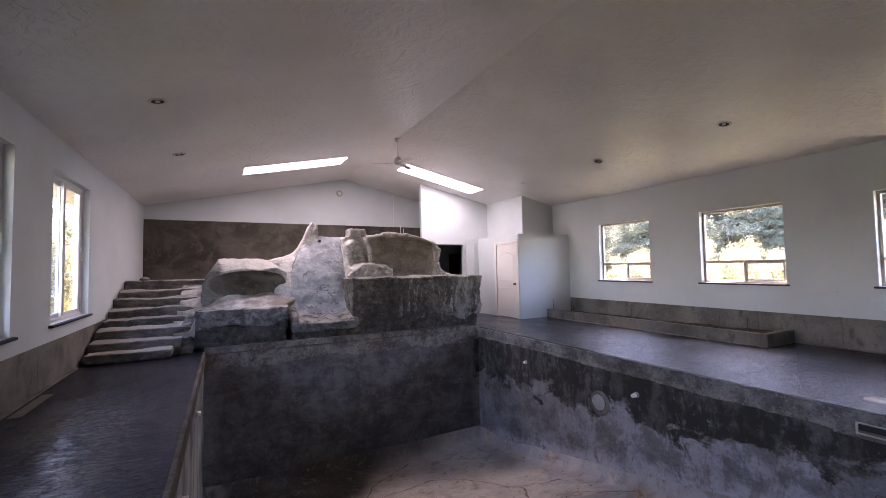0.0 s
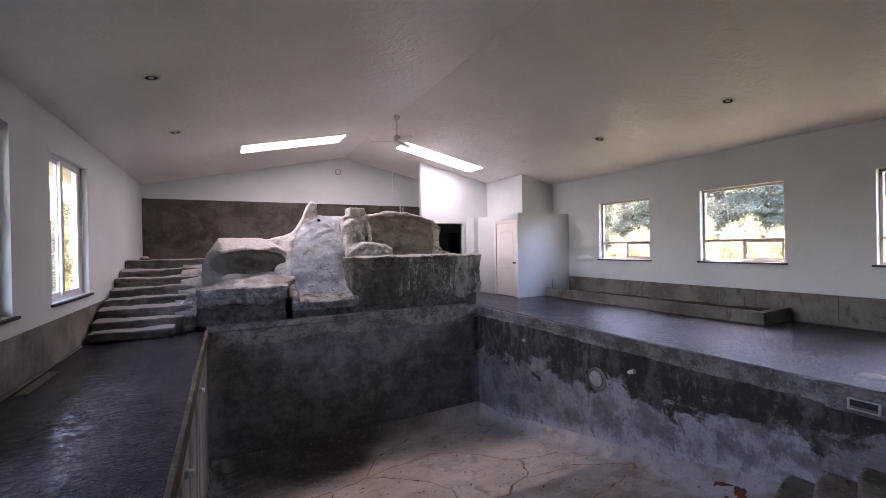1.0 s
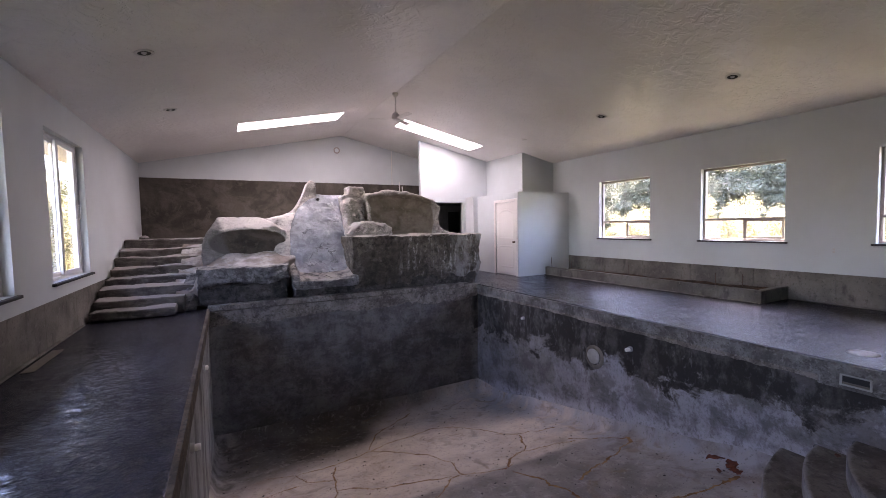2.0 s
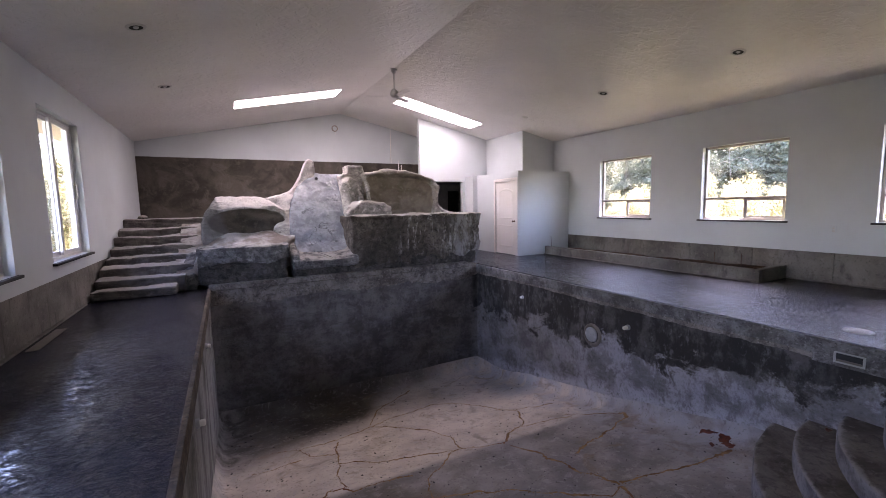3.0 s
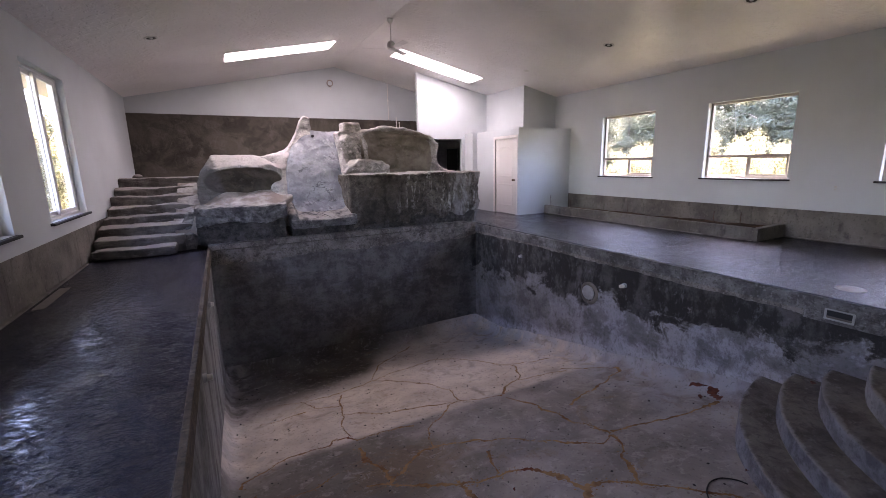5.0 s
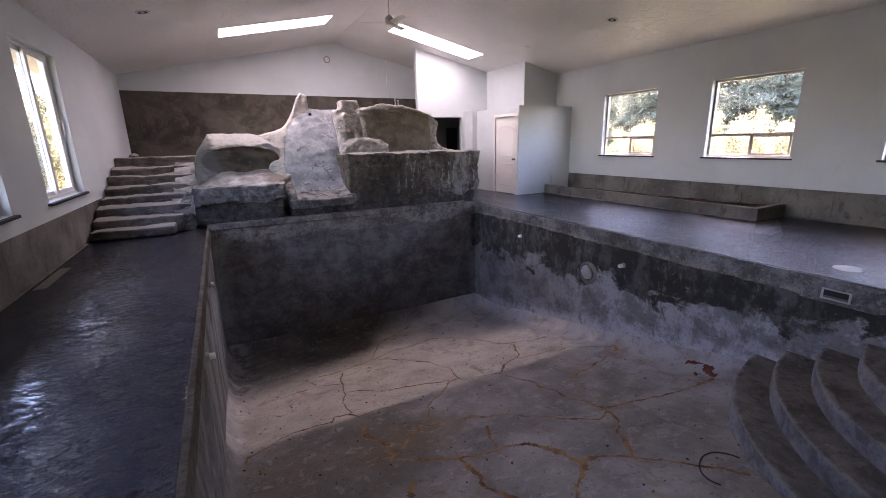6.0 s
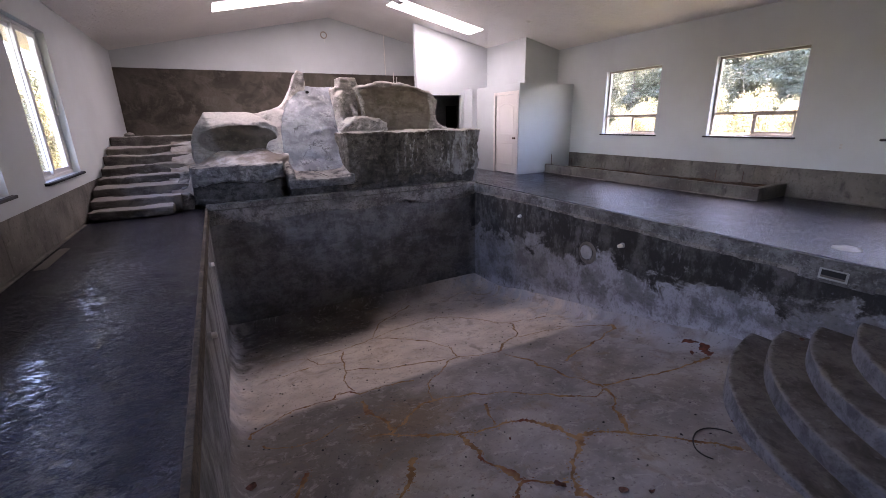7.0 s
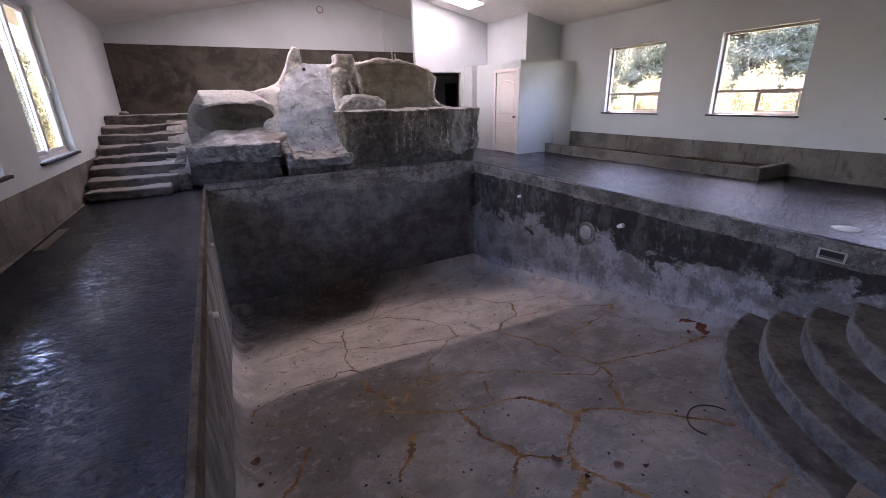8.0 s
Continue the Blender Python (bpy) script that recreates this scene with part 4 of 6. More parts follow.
# quarter-round entry steps in the shallow corner
STEP_C = (5.631, -0.276)
steps = thing("pool_steps", "curved concrete entry steps in the pool's shallow corner", "pool steps", kind="structure")
for k in range(6):
    R, zt = 2.61 - 0.303 * k, -1.116 + 0.18 * k
    n = 72
    prof = [(0, 0), (R - 0.03, 0), (R - 0.012, -0.006), (R - 0.002, -0.02), (R, -0.045), (R + 0.005, -0.75)]
    verts, faces = [], []
    for i in range(n + 1):
        a = math.pi / 2 + (math.pi / 2) * i / n
        for r, dz in prof:
            wob = 0.008 * float(vnoise(np.array([a * 2.5, k * 3.0, dz]), 0.3)) if r > 1 else 0
            verts.append((min(STEP_C[0] + (r + wob) * math.cos(a), PX1 - 0.002), max(STEP_C[1] + (r + wob) * math.sin(a), PY0), zt + dz))
    for i in range(n):
        for j in range(len(prof) - 1):
            q = i * len(prof) + j
            faces.append((q, q + 1, q + 1 + len(prof), q + len(prof)))
    bm = bmesh.new()
    bm.from_mesh(mesh_of("step", verts, faces, True))
    bmesh.ops.recalc_face_normals(bm, faces=bm.faces[:])
    part("step", bm, None, steps).data.materials.append(mat_pool_step() if k == 0 else bpy.data.materials["pool_step_concrete"])

# landing behind the rocks
solid("landing", box((XW, 11.45, -0.1), (5.30, YN - 0.063, LANDING - 0.015), 0.02), CURB, "rough raised concrete landing behind the rocks", "landing", "structure")

# ---- rooms at the north-east corner ----
CX, CY = 7.10, 9.19   # closet corner
CZ = 2.325
# tall wall over the passage, opening beneath
bm = bmesh.new()
YP = 11.72
PO = (5.75, 6.84, 2.17)


def prism(bm, x0, x1, y0, y1, z0):
    lo = [(x0, y0, z0), (x1, y0, z0), (x1, y1, z0), (x0, y1, z0)]
    hi = [(x, y, ceil_z(x) + 0.02) for x, y, _ in lo]
    v = [bm.verts.new(p) for p in lo + hi]
    for f in ((3, 2, 1, 0), (4, 5, 6, 7), (0, 1, 5, 4), (1, 2, 6, 5), (2, 3, 7, 6), (3, 0, 4, 7)):
        bm.faces.new([v[k] for k in f])


prism(bm, 5.36, PO[0], YP, YP + 0.14, 0)
prism(bm, PO[0], PO[1], YP, YP + 0.14, PO[2])
prism(bm, PO[1], 7.76, YP, YP + 0.14, 0)
solid("wall_passage", bm, PAINT, "white wall with a dark open passage, up to the ceiling", "wall", "structure")
# added out of view: an oblique wall that keeps light out of the passage
bm = bmesh.new()
foot = [(5.50, YP + 0.142), (5.62, YP + 0.142), (6.52, YN - 0.003), (6.40, YN - 0.003)]
low = [bm.verts.new((x, y, 0)) for x, y in foot]
high = [bm.verts.new((x, y, ceil_z(x) + 0.02)) for x, y in foot]
bm.faces.new(low[::-1])
bm.faces.new(high)
for k in range(4):
    bm.faces.new((low[k], low[(k + 1) % 4], high[(k + 1) % 4], high[k]))
solid("wall_hidden_fill", bm, PAINT, "unseen white oblique wall added to close the gap between the gable and the passage", "wall", "structure")
bm = bmesh.new()
prism(bm, 7.76, 7.90, 9.84, YP + 0.14, CZ - 0.05)
prism(bm, 7.90, XE - 0.002, 9.84, 9.98, CZ - 0.05)
solid("wall_upper", bm, PAINT, "white upper wall set back above the closet", "wall", "structure")
# dark passage; part of its dimness is put into the lining's grey
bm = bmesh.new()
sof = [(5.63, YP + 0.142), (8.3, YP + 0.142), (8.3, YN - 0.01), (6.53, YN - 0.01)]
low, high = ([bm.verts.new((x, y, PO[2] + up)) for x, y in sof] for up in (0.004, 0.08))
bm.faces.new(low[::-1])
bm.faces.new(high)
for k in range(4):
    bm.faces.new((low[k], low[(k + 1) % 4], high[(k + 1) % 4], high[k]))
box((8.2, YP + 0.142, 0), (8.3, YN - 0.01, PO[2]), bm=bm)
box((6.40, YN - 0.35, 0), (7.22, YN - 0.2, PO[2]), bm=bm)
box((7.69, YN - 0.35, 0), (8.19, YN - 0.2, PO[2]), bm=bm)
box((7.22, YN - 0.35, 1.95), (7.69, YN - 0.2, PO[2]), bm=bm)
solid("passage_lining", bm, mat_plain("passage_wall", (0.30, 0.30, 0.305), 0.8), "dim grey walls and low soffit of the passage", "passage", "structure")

# added dark panel in place of the opening's darkness
solid("passage_dark_panel", box((7.22, YN - 0.30, 0.0), (7.68, YN - 0.255, 1.94), 0.006), DARK, "dark panel standing in for the unlit opening at the passage end", "door", "structure")

# closet with its low roof
DY0, DY1, DZ = 9.305, 10.25, 2.06   # door leaf
bm = bmesh.new()
T = 0.12
J = 0.02
box((CX, CY, 0), (XE - 0.002, CY + T, CZ), bm=bm)
box((CX, CY + T, 0), (CX + T, DY0 - J, CZ), bm=bm)
box((CX, DY0 - J, DZ + J), (CX + T, DY1 + J, CZ), bm=bm)
box((CX, DY1 + J, 0), (CX + T, 11.25, CZ), bm=bm)
box((CX - 0.16, 11.25, 0), (CX + T, YP - 0.003, CZ), bm=bm)
box((CX + T, CY + T, CZ - 0.1), (XE - 0.002, 9.84, CZ - 0.002), bm=bm)
box((CX + T, 9.84, CZ - 0.1), (7.76, YP - 0.003, CZ - 0.002), bm=bm)
solid("wall_closet", bm, PAINT, "white closet walls with a flat top below the ceiling", "wall", "structure")

door = thing("door", "white panelled closet door with an arched top panel, closed", "door", at=(CX, 0, 0))
bm = bmesh.new()
box((0.012, DY0, 0.012), (0.05, DY1, DZ), 0.003, bm)
leaf = part("leaf", bm, PAINT_WARM, door)


def door_panel(z0, z1, arch):
    """A raised panel in a routed frame; arch: rise of its top edge."""
    y0, y1 = DY0 + 0.13, DY1 - 0.13
    out = [(y0, z0), (y1, z0)]
    n = 12
    for k in range(n + 1):
        f = k / n
        out.append((y1 + (y0 - y1) * f, z1 + arch * (1 - (2 * f - 1) ** 2)))
    bm = bmesh.new()
    cy, cz = (y0 + y1) / 2, (z0 + z1) / 2
    rings = []
    for inset, x in ((0, 0.0125), (0.012, 0.004), (0.026, 0.004), (0.05, 0.010), (0.055, 0.0095)):
        rings.append([bm.verts.new((x, cy + (y - cy) * (1 - inset / (y1 - y0) * 2), cz + (z - cz) * (1 - inset / (z1 - z0) * 2))) for y, z in out])
    for a, b in zip(rings, rings[1:]):
        for k in range(len(out)):
            bm.faces.new((a[k], a[(k + 1) % len(out)], b[(k + 1) % len(out)], b[k]))
    bm.faces.new(rings[-1])
    bmesh.ops.recalc_face_normals(bm, faces=bm.faces[:])
    return bm


part("panel", door_panel(1.02, 1.78, 0.09), PAINT_WARM, leaf)
part("panel", door_panel(0.22, 0.84, 0.0), PAINT_WARM, leaf)
for lo, hi in (((-0.016, DY0 - 0.085, 0), (0, DY0 - 0.004, DZ + 0.085)), ((-0.016, DY1 + 0.004, 0), (0, DY1 + 0.085, DZ + 0.085)), ((-0.016, DY0 - 0.004, DZ + 0.004), (0, DY1 + 0.004, DZ + 0.085))):
    part("casing", box(lo, hi, 0.005), PAINT_WARM, door)
knob = lathe([(0.001, 0), (0.028, 0), (0.028, 0.006), (0.012, 0.012), (0.012, 0.035), (0.027, 0.045), (0.03, 0.058), (0.022, 0.07), (0.001, 0.073)], 16, m=pose(0.012, DY0 + 0.07, 0.95, 0, -90, 0))
part("knob", knob, IRON, door, "dark bronze door knob")
for z in (0.25, 1.05, 1.8):
    part("hinge", cyl((0.004, DY1 + 0.002, z - 0.045), (0.004, DY1 + 0.002, z + 0.045), 0.007, n=8), STEEL, door, "small metal hinge")

# ---- ground and pool things ----
# windows
def slider_east(a, b):
    w = thing("window_east", "almond vinyl window, fixed pane above a sliding sash", "window", "east windows", "structure", (XE, a, ZE_WIN[0]))
    W, H = b - a, ZE_WIN[1] - ZE_WIN[0]
    x0, x1 = 0.10, 0.17

    def bar(name, lo, hi):
        return part(name, box(lo, hi, 0.004), TAN_VINYL, w)

    f = 0.045
    bar("frame", (x0, 0, 0), (x1, W, f))
    bar("frame", (x0, 0, H - f), (x1, W, H))
    bar("frame", (x0, 0, f), (x1, f, H - f))
    bar("frame", (x0, W - f, f), (x1, W, H - f))
    zm = 0.40
    bar("rail", (x0 + 0.004, f, zm), (x1 - 0.004, W - f, zm + 0.05))
    bar("mullion", (x0 + 0.006, W * 0.46, f), (x1 - 0.006, W * 0.46 + 0.045, zm))
    for lo, hi in (((x0 - 0.012, f, f), (x0 - 0.001, f + 0.035, zm)), ((x0 - 0.012, W * 0.46 - 0.03, f), (x0 - 0.001, W * 0.46 + 0.02, zm)), ((x0 - 0.012, f + 0.035, f), (x0 - 0.001, W * 0.46 - 0.03, f + 0.035)), ((x0 - 0.012, f + 0.035, zm - 0.025), (x0 - 0.001, W * 0.46 - 0.03, zm))):
        bar("sash", lo, hi)
    for lo, hi in (((x0 + 0.03, f, zm + 0.05), (x0 + 0.036, W - f, H - f)), ((x0 + 0.03, f, f), (x0 + 0.036, W * 0.46, zm)), ((x0 + 0.04, W * 0.46 + 0.045, f), (x0 + 0.046, W - f, zm))):
        g = part("pane", box(lo, hi), GLASS, w, "clear glass")
        g.visible_shadow = False
    part("window_sill", box((-0.045, -0.05, -0.034), (0.098, W + 0.05, -0.002), 0.006), SILL, w, "black sill board")
    return w


first = slider_east(*WIN_E[0])
for a, b in WIN_E[1:]:
    copy_thing(first, pose(XE, a, ZE_WIN[0]))


def slider_west(a, b):
    w = thing("window_west", "tall white sliding window with a pull handle", "window", "west windows", "structure", (XW, a, ZW[0]))
    W, H = b - a, ZW[1] - ZW[0]
    x0, x1 = -0.19, -0.09

    def bar(name, lo, hi, mat=VINYL):
        return part(name, box(lo, hi, 0.004), mat, w)

    f = 0.04
    bar("frame", (x0, 0, 0), (x1, W, f))
    bar("frame", (x0, 0, H - f), (x1, W, H))
    bar("frame", (x0, 0, f), (x1, f, H - f))
    bar("frame", (x0, W - f, f), (x1, W, H - f))
    for y0, y1, xa in ((f, W * 0.53, -0.175), (W * 0.47, W - f, -0.135)):
        xb = xa + 0.035
        s = bar("sash", (xa, y0, f), (xb, y1, f + 0.06))
        bar("sash", (xa, y0, H - f - 0.06), (xb, y1, H - f))
        bar("sash", (xa, y0, f + 0.06), (xb, y0 + 0.10, H - f - 0.06))
        bar("sash", (xa, y1 - 0.10, f + 0.06), (xb, y1, H - f - 0.06))
        g = part("pane", box((xa + 0.014, y0 + 0.10, f + 0.06), (xa + 0.02, y1 - 0.10, H - f - 0.06)), GLASS, w, "clear glass")
        g.visible_shadow = False
    hy = W - f - 0.04
    part("handle", tube([(-0.10, hy, 0.86), (-0.06, hy, 0.88), (-0.055, hy, 0.98), (-0.06, hy, 1.08), (-0.10, hy, 1.10)], 0.011), WHITE_PLASTIC, w, "white pull handle")
    part("window_sill", box((-0.088, -0.06, -0.036), (0.05, W + 0.06, -0.002), 0.006), SILL, w, "black sill board")
    return w


first = slider_west(*WIN_W[0])
for a, b in WIN_W[1:]:
    copy_thing(first, pose(XW, a, ZW[0]))

# planter along the east wall
planter = thing("planter", "long low concrete planter box filled with brown soil", "planter")
PL0, PL1, PLX, PLZ = 3.77, 9.18, 8.03, 0.225


def cast_bar(lo, hi, name, mat, parent, amp=0.006):
    """A cast concrete bar with slightly wavering edges."""
    bm = box(lo, hi, 0.008)
    long_edges = [e for e in bm.edges if e.calc_length() > 0.6]
    bmesh.ops.subdivide_edges(bm, edges=long_edges, cuts=24, use_grid_fill=True)
    for v in bm.verts:
        q = np.array(v.co[:])
        v.co.x += amp * float(vnoise(q, 0.3))
        v.co.z += amp * float(vnoise(q + 4, 0.35)) if v.co.z > lo[2] + 0.03 else 0
    return part(name, bm, mat, parent)


cast_bar((PLX, PL0, 0), (PLX + 0.10, PL1, PLZ), "front_wall", CONCRETE, planter)
cast_bar((PLX + 0.101, PL0, 0), (XE + 0.005, PL0 + 0.10, PLZ + 0.005), "end_wall", CONCRETE, planter)
sv, sf = [], []
for i in range(7):
    for j in range(121):
        x, y = PLX + 0.09 + (XE - PLX - 0.08) * i / 6, PL0 + 0.09 + (PL1 - PL0 - 0.09) * j / 120
        sv.append((x, y, 0.105 + 0.035 * i / 6 + 0.035 * float(fbm(np.array([x, y, 0.5]), 0.35, 3))))
for i in range(6):
    for j in range(120):
        k = i * 121 + j
        sf.append((k, k + 121, k + 122, k + 1))
part("soil", mesh_of("soil", sv, sf, True), SOIL, planter, "dry reddish-brown soil")
cast_bar((PLX - 0.035, PL0 + 0.02, 0), (PLX - 0.004, PL1, 0.02), "mortar_bead", SCRATCH, planter, 0.014)
for y, h in ((4.15, 0.46), (4.62, 0.44), (6.55, 0.45), (8.35, 0.42)):
    part("rebar", cyl((PLX + 0.18 + 0.02 * math.sin(y * 9), y, 0.15), (PLX + 0.19, y + 0.01, h), 0.006, n=8), IRON, planter, "thin rusty rebar stub")
part("rebar", cyl((PLX + 0.05, PL1 - 0.22, 0.2), (PLX + 0.05, PL1 - 0.2, 0.5), 0.006, n=8), IRON, planter, "thin rusty rebar stub")

# coping stones along the deep end
x = PX0
while x < 5.1:
    x2 = min(x + 0.86, 5.15)
    cast_bar((x + 0.001, PY1 - 0.045, -0.045), (x2 - 0.001, PY1 + 0.14, 0.055), "coping_stone", SCRATCH, coping, 0.004)
    x = x2

solid("coping_return", box((5.156, PY1 - 0.035, -0.16), (PX1 - 0.001, PY1 + 0.25, 0.006), 0.012), SCRATCH, "rough concrete return between coping and deck", "coping", "structure")

# wall plate
outlet = thing("wall_outlet", "small white electrical outlet plate on the painted wall", "outlet", at=(XE, 3.15, 0.90))
part("plate", box((-0.008, -0.036, -0.058), (0, 0.036, 0.058), 0.003), PAINT, outlet)
for z in (-0.022, 0.022):
    part("socket", box((-0.011, -0.017, z - 0.014), (-0.0085, 0.017, z + 0.014), 0.002), mat_plain("socket_face", (0.6, 0.58, 0.55), 0.5) if z < 0 else bpy.data.materials["socket_face"], outlet)

# recessed lamps, unlit
SPOTS = [(-0.757, 6.07), (-0.752, 8.69), (7.09, 3.79), (7.09, 6.35)]


def downlight(x, y):
    ang = math.degrees(math.atan(SLOPE if x < XR else -SLOPE_E))
    d = thing("downlight", "round recessed ceiling lamp, unlit, with a dark baffle", "ceiling lamp", "recessed lamps", at=(x, y, ceil_z(x)))
    d.rotation_euler = (0, radians(-ang), 0)
    part("trim_ring", lathe([(0.072, -0.002), (0.072, -0.012), (0.088, -0.015), (0.103, -0.010), (0.106, -0.001)], 28), GREY_METAL, d, "grey trim ring")
    part("baffle", lathe([(0.0712, -0.010), (0.06, -0.006), (0.045, -0.004), (0.001, -0.004)], 24), DARK, d, "dark baffle")
    part("bulb", lathe([(0.001, -0.022), (0.018, -0.020), (0.028, -0.013), (0.03, -0.0045)], 16), mat_plain("frosted_bulb", (0.5, 0.5, 0.5), 0.4) if "frosted_bulb" not in bpy.data.materials else bpy.data.materials["frosted_bulb"], d)
    return d


for x, y in SPOTS:
    downlight(x, y)

DET = (7.09, 8.90)
detector = thing("smoke_detector", "flat round white smoke detector on the ceiling slope", "smoke detector", at=(*DET, ceil_z(DET[0])))
detector.rotation_euler = (0, math.atan(SLOPE_E), 0)
part("base", lathe([(0.001, -0.012), (0.068, -0.012), (0.072, -0.008), (0.072, 0.0)], 24), WHITE_PLASTIC, detector)
part("cap", lathe([(0.001, -0.036), (0.035, -0.035), (0.05, -0.028), (0.055, -0.013)], 24), WHITE_PLASTIC, detector)

# ceiling fan on the ridge
FX, FY = XR, 8.92
fan = thing("ceiling_fan", "grey three-bladed ceiling fan hanging from the ridge, at rest", "ceiling fan", at=(FX, FY, 0))
ZF = 3.84
part("canopy", lathe([(0.001, ZR - 0.005), (0.07, ZR - 0.02), (0.068, ZR - 0.05), (0.04, ZR - 0.10), (0.014, ZR - 0.115)], 24), GREY_METAL, fan)
part("rod", cyl((0, 0, ZF + 0.08), (0, 0, ZR - 0.08), 0.011, n=12), GREY_METAL, fan)
part("motor", lathe([(0.001, ZF + 0.15), (0.05, ZF + 0.14), (0.085, ZF + 0.09), (0.095, ZF + 0.03), (0.08, ZF - 0.01), (0.05, ZF - 0.03), (0.001, ZF - 0.035)], 24), GREY_METAL, fan)
for k in range(3):
    ang = radians(158 + 120 * k)
    m = Matrix.Rotation(ang, 4, "Z")
    bm = bmesh.new()
    out = [(0.10, -0.03), (0.2, -0.05), (0.58, -0.065), (0.6, -0.03), (0.6, 0.03), (0.58, 0.065), (0.2, 0.05), (0.10, 0.03)]
    top = [bm.verts.new(m @ Vector((x, y, ZF + 0.004 - 0.22 * y + 0.004))) for x, y in out]
    bot = [bm.verts.new(m @ Vector((x, y, ZF + 0.004 - 0.22 * y - 0.004))) for x, y in out]
    bm.faces.new(top)
    bm.faces.new(bot[::-1])
    for i in range(8):
        bm.faces.new((bot[i], bot[(i + 1) % 8], top[(i + 1) % 8], top[i]))
    part("blade", bm, GREY_METAL, fan)

# fittings on the north wall
ring = thing("junction_cover", "pale round junction box cover on the gable wall", "junction box", at=(3.33, YN, 3.95))
part("rim", lathe([(0.07, -0.002), (0.07, 0.02), (0.085, 0.024), (0.1, 0.016), (0.102, -0.002)], 24, m=pose(0, 0, 0, 90, 0, 0)), mat_plain("aged_box_rim", (0.36, 0.30, 0.27), 0.6), ring)
part("cover", lathe([(0.001, 0.006), (0.069, 0.006)], 24, m=pose(0, 0, 0, 90, 0, 0)), PAINT, ring)
part("cord", tube([(0.0, -0.012, -0.06), (0.01, -0.02, -0.14), (0.0, -0.012, -0.2)], 0.006), WHITE_PLASTIC, ring)
conduit = thing("conduit", "thin white conduit running down the wall corner", "conduit", at=(5.21, YN - 0.014, 0))
part("pipe", cyl((0, 0, BAND_TOP - 0.25), (0, 0, ceil_z(5.21)), 0.013, n=10), WHITE_PLASTIC, conduit)
part("clamp", box((-0.025, -0.016, 3.5), (0.025, 0.02, 3.53), 0.003), WHITE_PLASTIC, conduit)
for x, z1 in ((5.129, 2.90), (5.227, 2.76)):
    st = thing("pipe_stub", "thin white plastic pipe stub by the wall", "pipe", "pipe stubs", at=(x, 12.9, LANDING - 0.02))
    part("pipe", cyl((0, 0, 0), (0, 0, z1 - LANDING), 0.012, n=12), WHITE_PLASTIC, st)
    part("cap", cyl((0, 0, z1 - LANDING - 0.03), (0, 0, z1 - LANDING + 0.01), 0.016, n=12), WHITE_PLASTIC, st)

# fittings in the pool walls
niche = thing("light_niche", "round mortar-filled light niche in the pool wall", "light niche", at=(PX1 - 0.012, 4.99, -0.80))
part("plug", lathe([(0.001, 0.03), (0.115, 0.03), (0.125, 0.022), (0.125, -0.02)], 28, m=pose(0, 0, 0, 0, -90, 0)), STONE_DISC, niche, "pale mortar plug")
part("collar", lathe([(0.13, -0.02), (0.13, 0.012), (0.17, 0.018), (0.20, 0.004), (0.21, -0.02)], 28, m=pose(0, -0.02, -0.01, 0, -90, 0)), CURB, niche, "rough mortar collar")


def return_fitting(at, way, label, r=0.028, L=0.10):
    f = thing("return_fitting", label, "pipe fitting", "pool return fittings", at=at)
    m = Vector(way).to_track_quat("Z", "Y").to_matrix().to_4x4()
    part("pipe", lathe([(0.001, L), (r * 0.8, L), (r, L - 0.006), (r, -0.03)], 16, m=m), WHITE_PLASTIC, f)
    part("flange", lathe([(r + 0.001, 0.03), (r + 0.012, 0.03), (r + 0.014, 0.0), (r + 0.014, -0.02)], 16, m=m), STONE_DISC, f)


return_fitting((PX1 - 0.01, 4.28, -0.50), (-1, 0, 0), "short white capped pipe in the stained pool wall")
return_fitting((PX1 - 0.01, 6.86, -0.51), (-1, 0, 0), "short white capped pipe in the stained pool wall", 0.022, 0.06)
return_fitting((PX0 + 0.01, 3.98, -0.375), (1, 0, 0), "short white capped pipe in the pale pool wall", 0.028, 0.075)
return_fitting((PX0 + 0.005, 6.20, -0.355), (1, 0, 0), "short white capped pipe in the pale pool wall", 0.028, 0.065)

skimmer = thing("skimmer", "rectangular pool skimmer mouth with a pale frame", "skimmer", at=(PX1 - 0.02, 1.70, -0.165))
bm = bmesh.new()
for lo, hi in (((-0.035, -0.12, -0.058), (0.01, 0.12, -0.042)), ((-0.035, -0.12, 0.042), (0.01, 0.12, 0.055)), ((-0.035, -0.12, -0.042), (0.01, -0.102, 0.042)), ((-0.035, 0.102, -0.042), (0.01, 0.12, 0.042))):
    box(lo, hi, 0.003, bm)
part("frame", bm, mat_plain("skimmer_plastic", (0.36, 0.34, 0.31), 0.5), skimmer)
# the hollow's darkness is a solid black block
part("throat", box((-0.026, -0.101, -0.041), (0.0, 0.101, 0.041)), DARK, skimmer, "dark fill in place of the throat's shaded hollow")
part("weir", box((-0.030, -0.099, -0.041), (-0.0265, 0.099, -0.018), 0.001), TAN_METAL, skimmer)
part("mortar_patch", box((-0.024, -0.33, -0.10), (0.01, 0.30, 0.0), 0.012), EDGE_PALE, skimmer, "rough grey mortar around the mouth")

LID_GREY = mat_plain("weathered_lid", (0.42, 0.41, 0.40), 0.6, vary=0.15)
lid = thing("deck_access_cover", "round grey skimmer lid set in the dark deck", "deck lid", at=(5.92, 1.82, 0))
part("ring", lathe([(0.105, 0.001), (0.105, 0.009), (0.128, 0.009), (0.132, 0.001)], 32), LID_GREY, lid)
part("cover", lathe([(0.001, 0.007), (0.10, 0.007), (0.103, 0.001)], 32), LID_GREY, lid)

